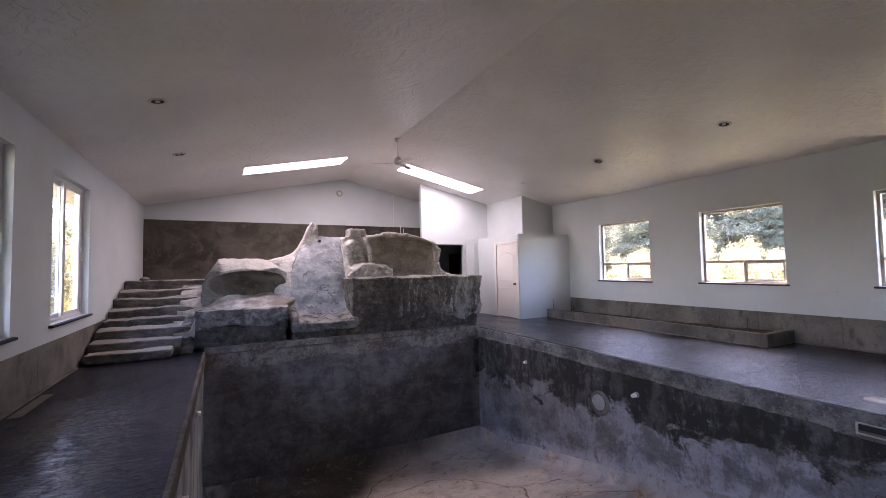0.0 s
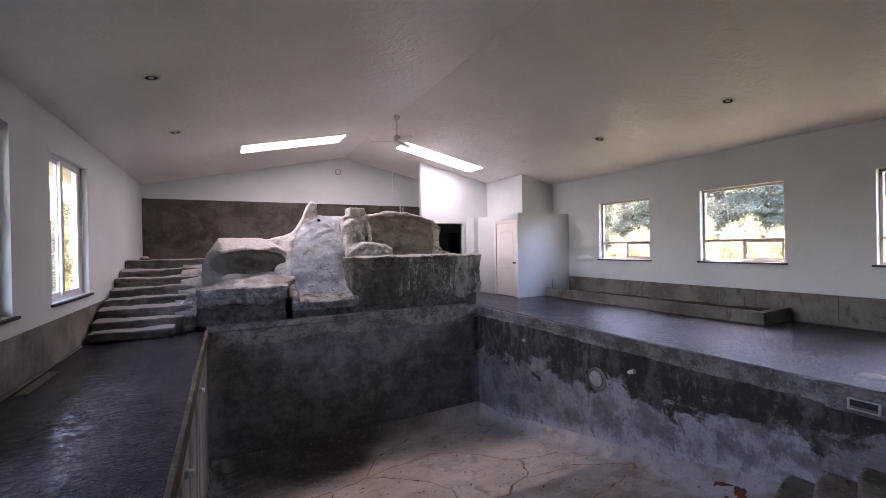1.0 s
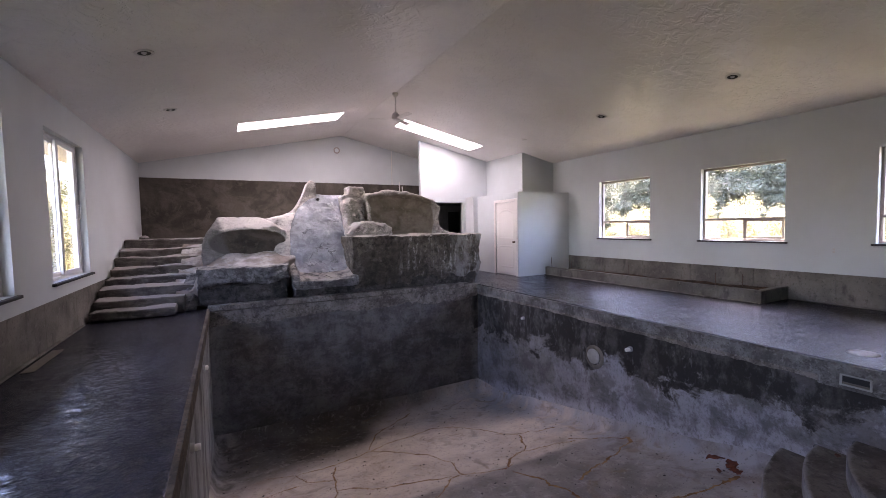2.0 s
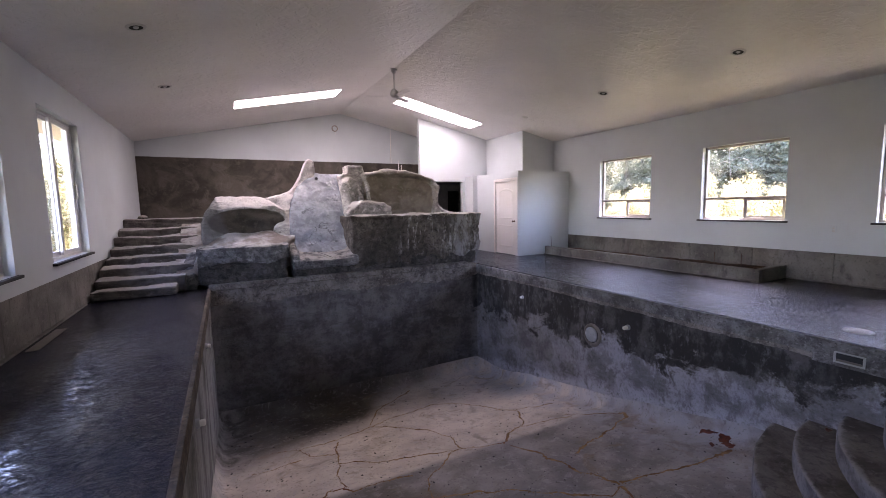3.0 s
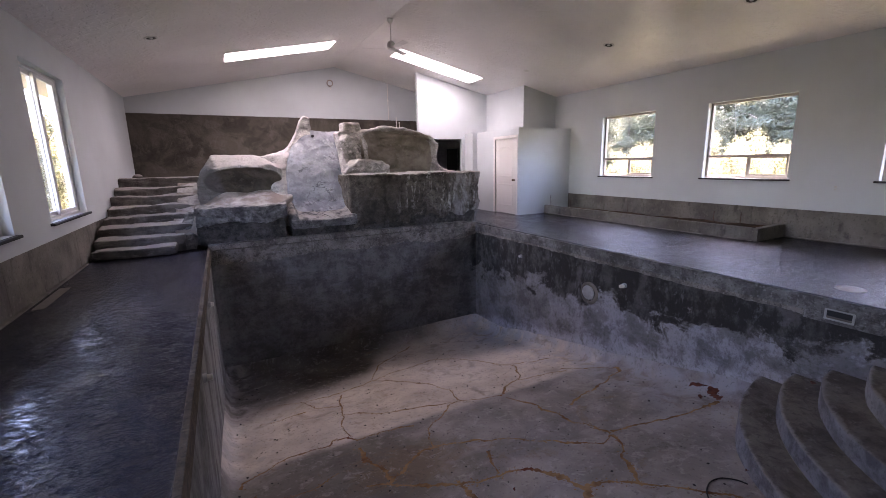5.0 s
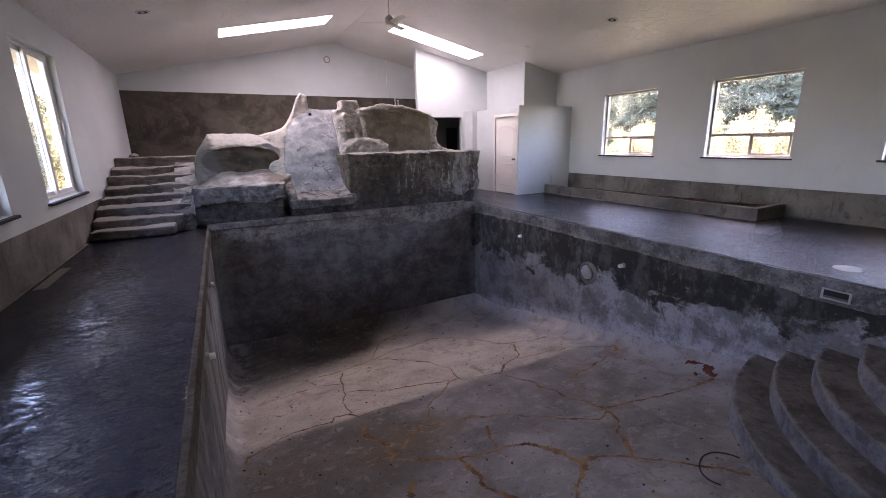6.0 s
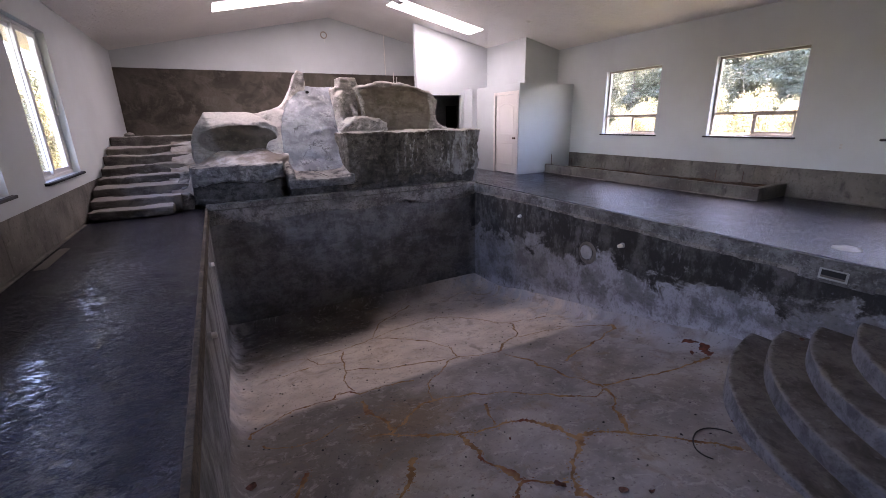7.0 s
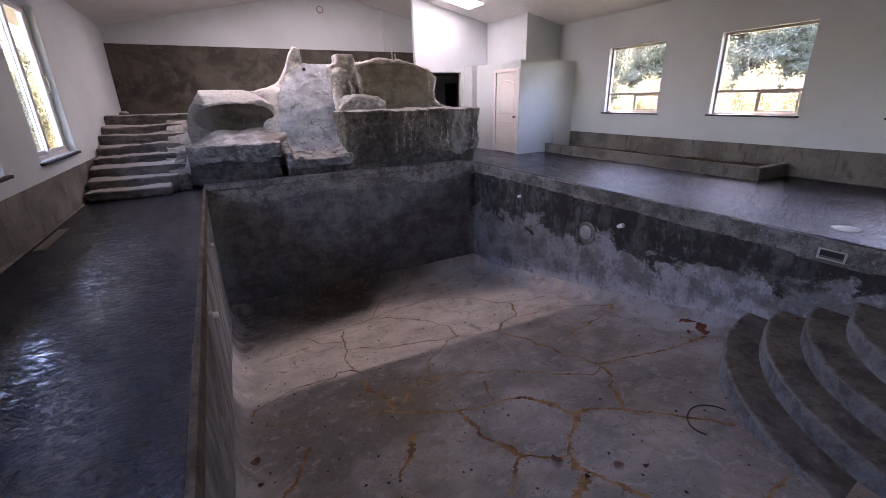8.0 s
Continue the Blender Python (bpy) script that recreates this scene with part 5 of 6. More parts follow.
grate = thing("deck_drain", "narrow tan drain grate let into the deck by the wall", "drain", at=(-1.87, 6.2, 0))
part("frame", box((-0.055, -0.46, 0.001), (0.055, 0.46, 0.007), 0.002), TAN_METAL, grate)
for k in range(4):
    part("slat", box((-0.042 + 0.024 * k, -0.44, 0.0072), (-0.03 + 0.024 * k, 0.44, 0.012), 0.001), TAN_METAL, grate)

# ---- stairs ----
NOSES = [(8.36, 0.155), (8.64, 0.30), (8.98, 0.455), (9.43, 0.59), (9.89, 0.745), (10.37, 0.91), (10.76, 1.06), (11.34, 1.255)]
RIGHT = [-0.80, -0.68, -0.42, -0.36, -0.33, -0.30, -0.2, -0.1]
stairs = thing("stairs", "eight rough rounded concrete steps climbing beside the rocks", "stairs", kind="structure")
ROCK_STEP = mat_step()
for k, (yn, zn) in enumerate(NOSES):
    y2 = NOSES[k + 1][0] + 0.16 if k < 7 else 11.75
    z0 = max(zn - 0.36, 0)

    def dist(P, yn=yn, zn=zn, y2=y2, z0=z0, k=k):
        x = P[..., 0]
        bend = 0.05 * vnoise(np.stack([x, 0 * x + k * 3.3, 0 * x], -1), 0.5)
        Q = P.copy()
        Q[..., 1] += bend
        Q[..., 2] += 0.02 * vnoise(np.stack([x, P[..., 1], 0 * x + k], -1), 0.45)
        d = rbox(Q, (XW + 0.02, yn, z0), (RIGHT[k], y2, zn), 0.02)
        return d

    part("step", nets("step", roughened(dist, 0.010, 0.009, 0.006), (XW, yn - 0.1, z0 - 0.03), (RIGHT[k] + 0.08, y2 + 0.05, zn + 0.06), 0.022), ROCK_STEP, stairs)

# rubble in the corner of the landing
rubble = solid("mortar_lump", nets("mortar_lump", roughened(lambda P: ball(P, (0, 0, 0.03), (0.075, 0.06, 0.05)), 0.02, 0.015, 0.01), (-0.12, -0.12, -0.04), (0.12, 0.12, 0.12), 0.014), ROCK_STEP, "small grey lump of broken mortar on the landing", "rubble")
rubble.location = (-1.80, 12.60, LANDING - 0.012)

# ---- rock formation with the slide ----
rocks = thing("rock_waterfall", "sculpted cast concrete rock formation with a slide", "artificial rocks")


def add_rock(name, dist, lo, hi, mat, label, h=0.024, amp=(0.065, 0.034, 0.011)):
    return part(name, nets(name, roughened(dist, *amp), lo, hi, h), mat, rocks, label)


# broad dark block
def d_block(P):
    x, z = P[..., 0], P[..., 2]
    d = rbox(P, (2.40, 8.82, 0.08), (5.68, 11.3, 1.235), 0.03)
    Q = P * np.array([1, 1, 0.22])
    ridge = 1 - 2.2 * np.abs(fbm(Q + 3, 0.55, 3))
    flute = 0.045 * ridge + 0.022 * (0.5 - np.abs(fbm(Q + 8, 0.16, 2)))
    face = np.clip((1.20 - z) / 0.06, 0, 1)
    low = np.clip((0.38 - z) / 0.3, 0, 1) * (0.04 + 0.08 * np.clip((x - 4.2) / 1.2, 0, 1))
    d = d + face * flute * np.clip((x - 2.6) / 0.5, 0.15, 1) + low
    rim = rbox(P, (2.38, 8.775, 1.185), (5.655, 9.3, 1.238), 0.018) + 0.014 * vnoise(P, 0.14)
    return blend(d, rim, 0.025)


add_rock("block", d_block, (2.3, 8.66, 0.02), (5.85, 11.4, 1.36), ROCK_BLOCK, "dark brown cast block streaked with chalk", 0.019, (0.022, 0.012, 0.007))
add_rock("block_base", lambda P: rbox(P, (2.42, 8.88, 0.0), (5.52, 11.2, 0.34), 0.04), (2.4, 8.8, -0.02), (5.6, 11.2, 0.4), ROCK_DARK, "recessed base with its shade painted dark", 0.045, (0.03, 0.02, 0.008))

# ledge beside the stairs
def d_ledge(P):
    x, z = P[..., 0], P[..., 2]
    low = 0.37 + 0.05 * fbm(P * np.array([1, 1, 0]) + 21, 0.35, 3) + 0.05 * np.clip((x - 0.6) / 0.5, 0, 1)
    d = rbox(P, (-0.50, 8.79, 0.2), (1.10, 9.9, 0.725), 0.022) + 0.018 * (0.4 - np.abs(fbm(P * np.array([0.5, 1, 1]) + 40, 0.22, 3)))
    return np.maximum(d, low - z)


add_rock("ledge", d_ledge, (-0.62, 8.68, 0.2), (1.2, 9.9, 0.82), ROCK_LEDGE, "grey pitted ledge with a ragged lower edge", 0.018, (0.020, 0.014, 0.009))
add_rock("ledge_base", lambda P: rbox(P, (-0.50, 8.85, 0.0), (1.06, 9.7, 0.44), 0.03), (-0.6, 8.74, -0.02), (1.1, 9.7, 0.5), ROCK_DARK, "recessed base with its shade painted dark", 0.035, (0.015, 0.012, 0.006))

# mortar fillet between the lowest steps and the ledge
add_rock("fillet", lambda P: blend(rod(P, (-0.66, 8.86, 0.0), (-0.56, 9.25, 0.50), 0.16, 0.14), rbox(P, (-0.75, 9.0, 0), (-0.42, 9.6, 0.42), 0.06), 0.1), (-0.95, 8.6, 0.0), (-0.3, 9.6, 0.75), ROCK_LEDGE, "grey mortar fillet beside the steps", 0.03, (0.03, 0.015, 0.005))

# sandy slope over the ledge
def d_sand(P):
    x, y, z = P[..., 0], P[..., 1], P[..., 2]
    slope = 0.70 + 0.27 * np.clip((y - 9.0) / 0.85, 0, 1.8)
    treads = 0.10 + 0.37 * (y - 8.36)
    f = np.clip((x + 0.85) / 1.05, 0, 1)
    f = np.maximum(f * f * (3 - 2 * f), np.clip((9.25 - y) / 0.25, 0, 1) * np.clip((x + 0.6) / 0.15, 0, 1))
    top = treads + (slope - treads) * f + 0.035 * fbm(P * np.array([1, 1, 0]) + 2, 0.4, 2)
    d = (z - top) * 0.85
    east = (x - 1.05 - 0.30 * np.clip((y - 9.2) / 0.35, 0, 1)) * 0.8
    return np.maximum(-blend(-d, -east, 0.06), rbox(P, (-0.86, 8.9, 0.2), (1.35, 11.1, 1.6), 0.05))


add_rock("sand_slope", d_sand, (-0.95, 8.8, 0.2), (1.45, 11.15, 1.5), ROCK_SAND, "cream and pink sandy mortar slope", 0.02, (0.022, 0.010, 0.005))

# left boulder, hollowed under a pale overhanging rim
def d_left(P):
    x, y, z = P[..., 0], P[..., 1], P[..., 2]
    d = rbox(P, (-0.44, 9.74, 0.6), (1.2, 11.3, 1.70), 0.09)
    slope = (z - 1.47) * 0.80 - (y - 9.74) * 0.46
    flank = (-0.47 - x) * 0.88 + (z - 1.14) * 0.50
    east = (x - 1.02) * 0.55 + (z - 1.52) * 0.82
    for cut in (slope, flank, east):
        d = -blend(-d, -cut, 0.06)
    u = x - 0.44
    lens = ball(np.stack([u, y - 9.66, z - 1.17 + 0.10 * u], -1), (0, 0, 0), (0.72, 0.115, 0.25))
    d = carve(d, lens, 0.03)
    rim = rod(P, (-0.10, 9.73, 1.41), (0.36, 9.73, 1.46), 0.035, 0.045)
    rim2 = rod(P, (0.36, 9.73, 1.46), (0.70, 9.74, 1.38), 0.045, 0.04)
    d = blend(blend(d, rim, 0.05), rim2, 0.05)
    return carve(d, ball(P, (0.82, 9.70, 1.40), (0.13, 0.14, 0.07)), 0.03)


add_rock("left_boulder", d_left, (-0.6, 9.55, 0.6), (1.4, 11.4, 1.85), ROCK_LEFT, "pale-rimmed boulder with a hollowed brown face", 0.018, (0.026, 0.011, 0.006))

# ridge climbing to the horn, left of the slide
def d_ridge(P):
    x, y, z = P[..., 0], P[..., 1], P[..., 2]
    top = np.interp(x, [0.3, 0.9, 1.25, 1.44, 1.57, 1.70, 1.80, 1.90, 2.00, 2.05], [1.62, 1.68, 1.74, 1.84, 1.99, 2.23, 2.50, 2.60, 2.55, 2.45])
    thick = 0.10 + 0.32 * np.clip((2.3 - z) / 1.4, 0, 1.2)
    d = np.maximum((z - top) * 0.58, (np.abs(y - 10.62 - 0.1 * (z - 1.5)) - thick) * 0.92)
    d = -blend(-d, -np.maximum(x - 2.01, 0.35 - x), 0.05)
    foot = rod(P, (1.10, 9.42, 0.55), (1.16, 10.0, 1.0), 0.13, 0.24)
    body = rod(P, (1.12, 9.98, 0.95), (1.34, 10.35, 1.58), 0.26, 0.16)
    return blend(d, blend(foot, body, 0.2), 0.15)


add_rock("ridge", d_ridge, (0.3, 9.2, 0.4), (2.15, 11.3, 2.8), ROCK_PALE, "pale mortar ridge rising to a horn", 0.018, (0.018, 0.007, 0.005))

# slide
def d_slide(P):
    x, y, z = P[..., 0], P[..., 1], P[..., 2]
    left = np.interp(z, [0.5, 0.62, 0.81, 1.16, 1.57, 1.88, 2.16, 2.25], [1.30, 1.24, 1.20, 1.24, 1.36, 1.54, 1.76, 1.92])
    right = np.interp(z, [0.5, 0.87, 1.26, 1.6, 1.96, 2.25], [2.50, 2.55, 2.55, 2.54, 2.62, 2.74])
    run = np.interp(z, [0.3, 0.50, 0.58, 0.70, 0.95, 1.30, 1.65, 1.95, 2.15, 2.27], [9.12, 9.24, 9.34, 9.46, 9.62, 9.86, 10.14, 10.42, 10.56, 10.66])
    mid, half = (left + right) / 2, (right - left) / 2
    across = np.abs(x - mid) / half
    fold = 0.05 * (0.5 - np.abs(fbm(P * np.array([0.8, 1, 1.2]) + 31, 0.42, 2)))
    d = (run - y - fold) * 0.72 + 0.07 * np.clip(across - 0.55, 0, 1) ** 1.5
    side = (np.abs(x - mid) - half) * 0.95
    return np.maximum(-blend(-d, -side, 0.06), np.maximum(z - 2.26, y - 11.3))


add_rock("slide", d_slide, (1.0, 9.0, 0.2), (3.0, 11.2, 2.4), SLIDE, "blue-grey trowelled slide chute", 0.018, (0.016, 0.007, 0.004))
part("water_pipe", cyl((2.03, 10.44, 2.13), (2.04, 10.75, 2.14), 0.032, n=14), DARK, rocks, "dark water inlet")
part("water_pipe", cyl((2.58, 10.36, 2.02), (2.72, 10.36, 2.05), 0.022, n=10), DARK, rocks, "dark water inlet")

# basin at the slide's foot
def d_basin(P):
    x, y, z = P[..., 0], P[..., 1], P[..., 2]
    d = rbox(P, (1.17, 8.76, 0.20), (2.50, 9.7, 0.75), 0.03)
    d = -blend(-d, -(z - 0.375 - 0.30 * (y - 8.76) + 0.03 * np.cos((x - 1.84) * 2.2)), 0.02)
    left = rod(P, (1.24, 8.86, 0.43), (1.24, 9.5, 0.60), 0.075, 0.10)
    right = rod(P, (2.44, 8.88, 0.36), (2.48, 9.6, 0.52), 0.095, 0.13)
    return blend(blend(d, left, 0.05), right, 0.05)


add_rock("basin", d_basin, (1.05, 8.62, 0.15), (2.65, 9.75, 0.85), ROCK_LEDGE, "shallow splash basin lip with a pale top", 0.018, (0.014, 0.008, 0.005))
add_rock("basin_base", lambda P: rbox(P, (1.19, 8.85, 0.0), (2.45, 9.6, 0.30), 0.02), (1.1, 8.7, -0.02), (2.5, 9.6, 0.36), ROCK_DARK, "recessed base with its shade painted dark", 0.035, (0.012, 0.012, 0.006))
for a, b in (((1.50, 8.84), (1.44, 9.05)), ((1.44, 9.05), (1.62, 9.22)), ((1.98, 8.86), (1.74, 9.20))):
    za, zb = (0.368 + 0.30 * (q[1] - 8.76) - 0.03 * math.cos((q[0] - 1.84) * 2.2) for q in (a, b))
    mid = ((a[0] + b[0]) / 2 + 0.015, (a[1] + b[1]) / 2, (za + zb) / 2)
    part("crack", tube([(*a, za), mid, (*b, zb)], 0.011, 5), ROCK_DARK, rocks, "dark crack in the basin")

# pillar with a knob, right of the slide
def chain(P, path, k=0.03):
    """Blended rods along path of (x, y, z, radius)."""
    d = None
    for a, b in zip(path, path[1:]):
        e = rod(P, a[:3], b[:3], a[3], b[3])
        d = e if d is None else blend(d, e, k)
    return d


def d_pillar(P):
    knob = rbox(P, (2.69, 10.12, 2.20), (3.10, 10.6, 2.445), 0.05)
    core = rbox(P, (2.54, 10.05, 1.0), (3.30, 11.0, 2.24), 0.10)
    core = np.maximum(core, (10.0 - P[..., 1]) * 0.94 + (P[..., 2] - 1.75) * 0.34)
    core = np.maximum(core, (P[..., 0] - 3.10) * 0.85 + (P[..., 2] - 2.2) * 0.42)
    shield = ball(P, (2.72, 10.10, 1.84), (0.20, 0.20, 0.30))
    foot = chain(P, [(2.62, 10.0, 1.62, 0.12), (2.58, 9.82, 1.30, 0.10)])
    hood = chain(P, [(2.58, 10.06, 1.80, 0.035), (2.62, 10.02, 1.98, 0.04), (2.73, 10.0, 2.10, 0.045), (2.83, 9.98, 2.04, 0.04), (2.89, 9.95, 1.84, 0.036), (2.94, 9.88, 1.62, 0.05)])
    band = chain(P, [(3.05, 10.16, 2.24, 0.07), (3.12, 10.06, 2.10, 0.06), (3.15, 9.98, 1.88, 0.045), (3.13, 9.88, 1.60, 0.04)])
    d = blend(blend(core, shield, 0.05), foot, 0.08)
    return blend(blend(blend(d, hood, 0.06), band, 0.07), knob, 0.06)


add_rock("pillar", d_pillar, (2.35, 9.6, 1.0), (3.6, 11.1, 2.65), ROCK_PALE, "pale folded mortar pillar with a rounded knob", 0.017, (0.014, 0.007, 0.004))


def d_arm(P):
    arch = chain(P, [(2.54, 9.66, 1.26, 0.07), (2.68, 9.66, 1.37, 0.07), (2.88, 9.68, 1.49, 0.075), (3.15, 9.68, 1.515, 0.05), (3.36, 9.64, 1.42, 0.045), (3.46, 9.60, 1.27, 0.045)])
    slab = chain(P, [(2.75, 9.84, 1.46, 0.09), (3.10, 9.78, 1.49, 0.075), (3.42, 9.70, 1.465, 0.07), (3.54, 9.64, 1.38, 0.055), (3.56, 9.62, 1.27, 0.05)])
    fill = rbox(P, (2.58, 9.67, 1.1), (3.50, 10.1, 1.47), 0.06)
    return blend(blend(arch, slab, 0.05), fill, 0.04)


add_rock("arm", d_arm, (2.4, 9.35, 1.0), (3.9, 10.05, 1.8), ROCK_PALE, "pale mortar ledge arching over the block", 0.016, (0.012, 0.008, 0.005))

# big boulder
def d_big(P):
    x, y, z = P[..., 0], P[..., 1], P[..., 2]
    top = np.interp(x, [3.0, 3.15, 3.7, 4.15, 4.5, 4.8, 5.0, 5.12], [2.22, 2.27, 2.345, 2.32, 2.26, 2.17, 2.04, 1.86])
    top = top + 0.02 * vnoise(P * np.array([1, 0, 0]) + 7, 0.22)
    d = rbox(P, (3.05, 9.98, 0.9), (5.04, 11.3, 2.6), 0.12)
    d = -blend(-d, -(z - top) * 0.85, 0.05)
    rim = chain(P, [(3.15, 9.99, 2.20, 0.05), (3.7, 9.97, 2.28, 0.055), (4.1, 9.95, 2.25, 0.075), (4.5, 9.96, 2.19, 0.07), (4.85, 9.98, 2.06, 0.075), (5.03, 10.0, 1.88, 0.085), (4.99, 10.0, 1.55, 0.07)], 0.05)
    toe = chain(P, [(4.99, 10.0, 1.50, 0.09), (5.06, 9.98, 1.33, 0.08), (5.35, 9.95, 1.22, 0.05)], 0.08)
    return blend(blend(d, rim, 0.03), toe, 0.08)


add_rock("big_boulder", d_big, (2.95, 9.7, 0.9), (5.5, 11.4, 2.6), ROCK_BIG, "large boulder, brown face with pale rim", 0.018, (0.020, 0.011, 0.006))

# ---- cracks in the pool floor ----
CRACKS_DEEP = [
    [(1.98, 6.63), (2.47, 6.78), (3.23, 6.89), (3.61, 6.64), (3.81, 6.33), (4.05, 5.92), (4.21, 5.52), (4.02, 5.08), (3.88, 4.92)],
    [(4.23, 5.55), (4.57, 5.41), (4.89, 5.36)],
    [(3.88, 4.92), (4.30, 4.80), (4.70, 4.71)],
    [(3.88, 4.92), (3.74, 4.90), (3.48, 4.72), (3.30, 4.58)],
    [(3.30, 4.58), (2.99, 4.64), (2.76, 4.79), (2.56, 4.78), (2.36, 4.62), (2.28, 4.51), (2.12, 4.44), (1.89, 4.07), (1.86, 3.91)],
    [(1.99, 6.66), (2.37, 6.25), (2.70, 5.78), (2.81, 5.29), (2.73, 4.91), (2.76, 4.79)],
]
CRACKS_DEEP_WEST = [
    [(2.05, 6.77), (2.32, 7.39), (2.63, 7.68), (2.94, 7.87), (3.41, 8.14)],
    [(1.40, 6.45), (1.64, 6.54), (1.98, 6.63)],
    [(1.41, 6.38), (1.25, 5.88), (1.14, 5.30), (1.06, 4.79)],
    [(0.42, 6.71), (0.82, 6.45), (1.06, 6.44), (1.40, 6.46)],
    [(0.82, 6.45), (0.88, 6.07), (1.23, 5.84)],
    [(0.16, 6.00), (0.45, 5.99), (0.76, 5.98)],
    [(1.15, 5.51), (1.55, 5.29), (1.99, 5.08), (2.56, 4.81)],
]
CRACKS_MIDDLE = [
    [(0.82, 4.67), (0.90, 4.79), (1.06, 4.79), (1.16, 4.65), (1.50, 4.65), (1.85, 4.52)],
    [(0.82, 4.67), (0.54, 4.77), (0.23, 4.67), (0.04, 4.57), (-0.10, 4.46), (-0.13, 4.33)],
    [(1.06, 4.44), (1.08, 4.05), (1.16, 3.77), (1.16, 3.53)],
    [(1.16, 3.51), (1.26, 3.59), (1.45, 3.76), (1.67, 3.87), (1.86, 3.90)],
    [(0.95, 3.52), (1.19, 3.44), (1.42, 3.25), (1.68, 3.08)],
    [(1.68, 3.08), (1.94, 3.02), (2.19, 2.93), (2.41, 2.80), (2.60, 2.53), (2.59, 2.38), (2.61, 2.29)],
    [(2.27, 3.39), (2.16, 3.20), (2.08, 3.04)],
]
CRACKS_MIDDLE_EAST = [
    [(1.86, 3.88), (2.12, 3.79), (2.50, 3.53), (2.83, 3.21), (3.04, 2.98), (3.36, 2.80), (3.55, 2.87)],
    [(3.33, 4.42), (3.43, 3.92), (3.53, 3.64), (3.50, 3.36), (3.53, 3.07), (3.56, 2.88)],
    [(3.73, 3.70), (4.09, 3.85), (4.60, 3.96), (5.25, 4.06), (5.29, 4.25), (5.03, 4.53), (4.65, 4.79)],
    [(3.58, 2.90), (3.87, 2.84), (4.27, 2.69), (4.63, 2.62), (4.94, 2.57), (5.15, 2.59)],
    [(3.55, 2.87), (3.41, 2.65), (3.25, 2.41), (3.15, 2.23), (3.05, 2.12)],
    [(2.61, 2.29), (2.77, 2.27), (2.99, 2.14), (3.16, 1.98), (3.27, 1.84), (3.36, 1.65), (3.45, 1.52), (3.52, 1.40)],
]
CRACKS_SHALLOW = [
    [(1.72, 3.08), (1.68, 2.77), (1.69, 2.58), (1.76, 2.42), (1.82, 2.28), (1.85, 2.17)],
    [(2.60, 2.32), (2.40, 2.12), (2.26, 2.03), (2.14, 1.95)],
    [(2.14, 1.95), (2.06, 1.98), (1.92, 2.10), (1.84, 2.17)],
    [(2.14, 1.95), (2.08, 1.76), (2.13, 1.60), (2.21, 1.46), (2.28, 1.29)],
    [(2.07, 1.72), (1.94, 1.63), (1.82, 1.58)],
    [(1.83, 2.17), (1.69, 2.04), (1.49, 1.88)],
    [(0.27, 3.37), (0.18, 3.20), (0.11, 3.03), (-0.01, 2.84)],
    [(1.19, 2.96), (1.05, 2.76), (0.89, 2.57), (0.82, 2.48)],
    [(-0.01, 4.15), (0.20, 3.90), (0.43, 3.86), (0.78, 4.01)],
    [(2.87, 0.87), (2.98, 0.89), (3.07, 0.89), (3.16, 0.87)],
]
CRACKS = CRACKS_DEEP + CRACKS_DEEP_WEST + CRACKS_MIDDLE + CRACKS_MIDDLE_EAST + CRACKS_SHALLOW
WIDE = {15: 1.8, 16: 1.9, 17: 1.6, 18: 2.0, 21: 1.3, 22: 1.2, 23: 1.4, 24: 1.6, 25: 1.9, 26: 1.4, 27: 2.1, 28: 1.5, 29: 2.2, 30: 2.2, 31: 1.9, 32: 1.9, 33: 1.9, 34: 1.0, 35: 1.6, 0: 0.8, 1: 0.8, 2: 0.8, 3: 1.3, 4: 0.8, 5: 0.8, 6: 0.8, 7: 0.8, 8: 0.8, 9: 0.8, 10: 0.8, 11: 0.8, 12: 0.8}


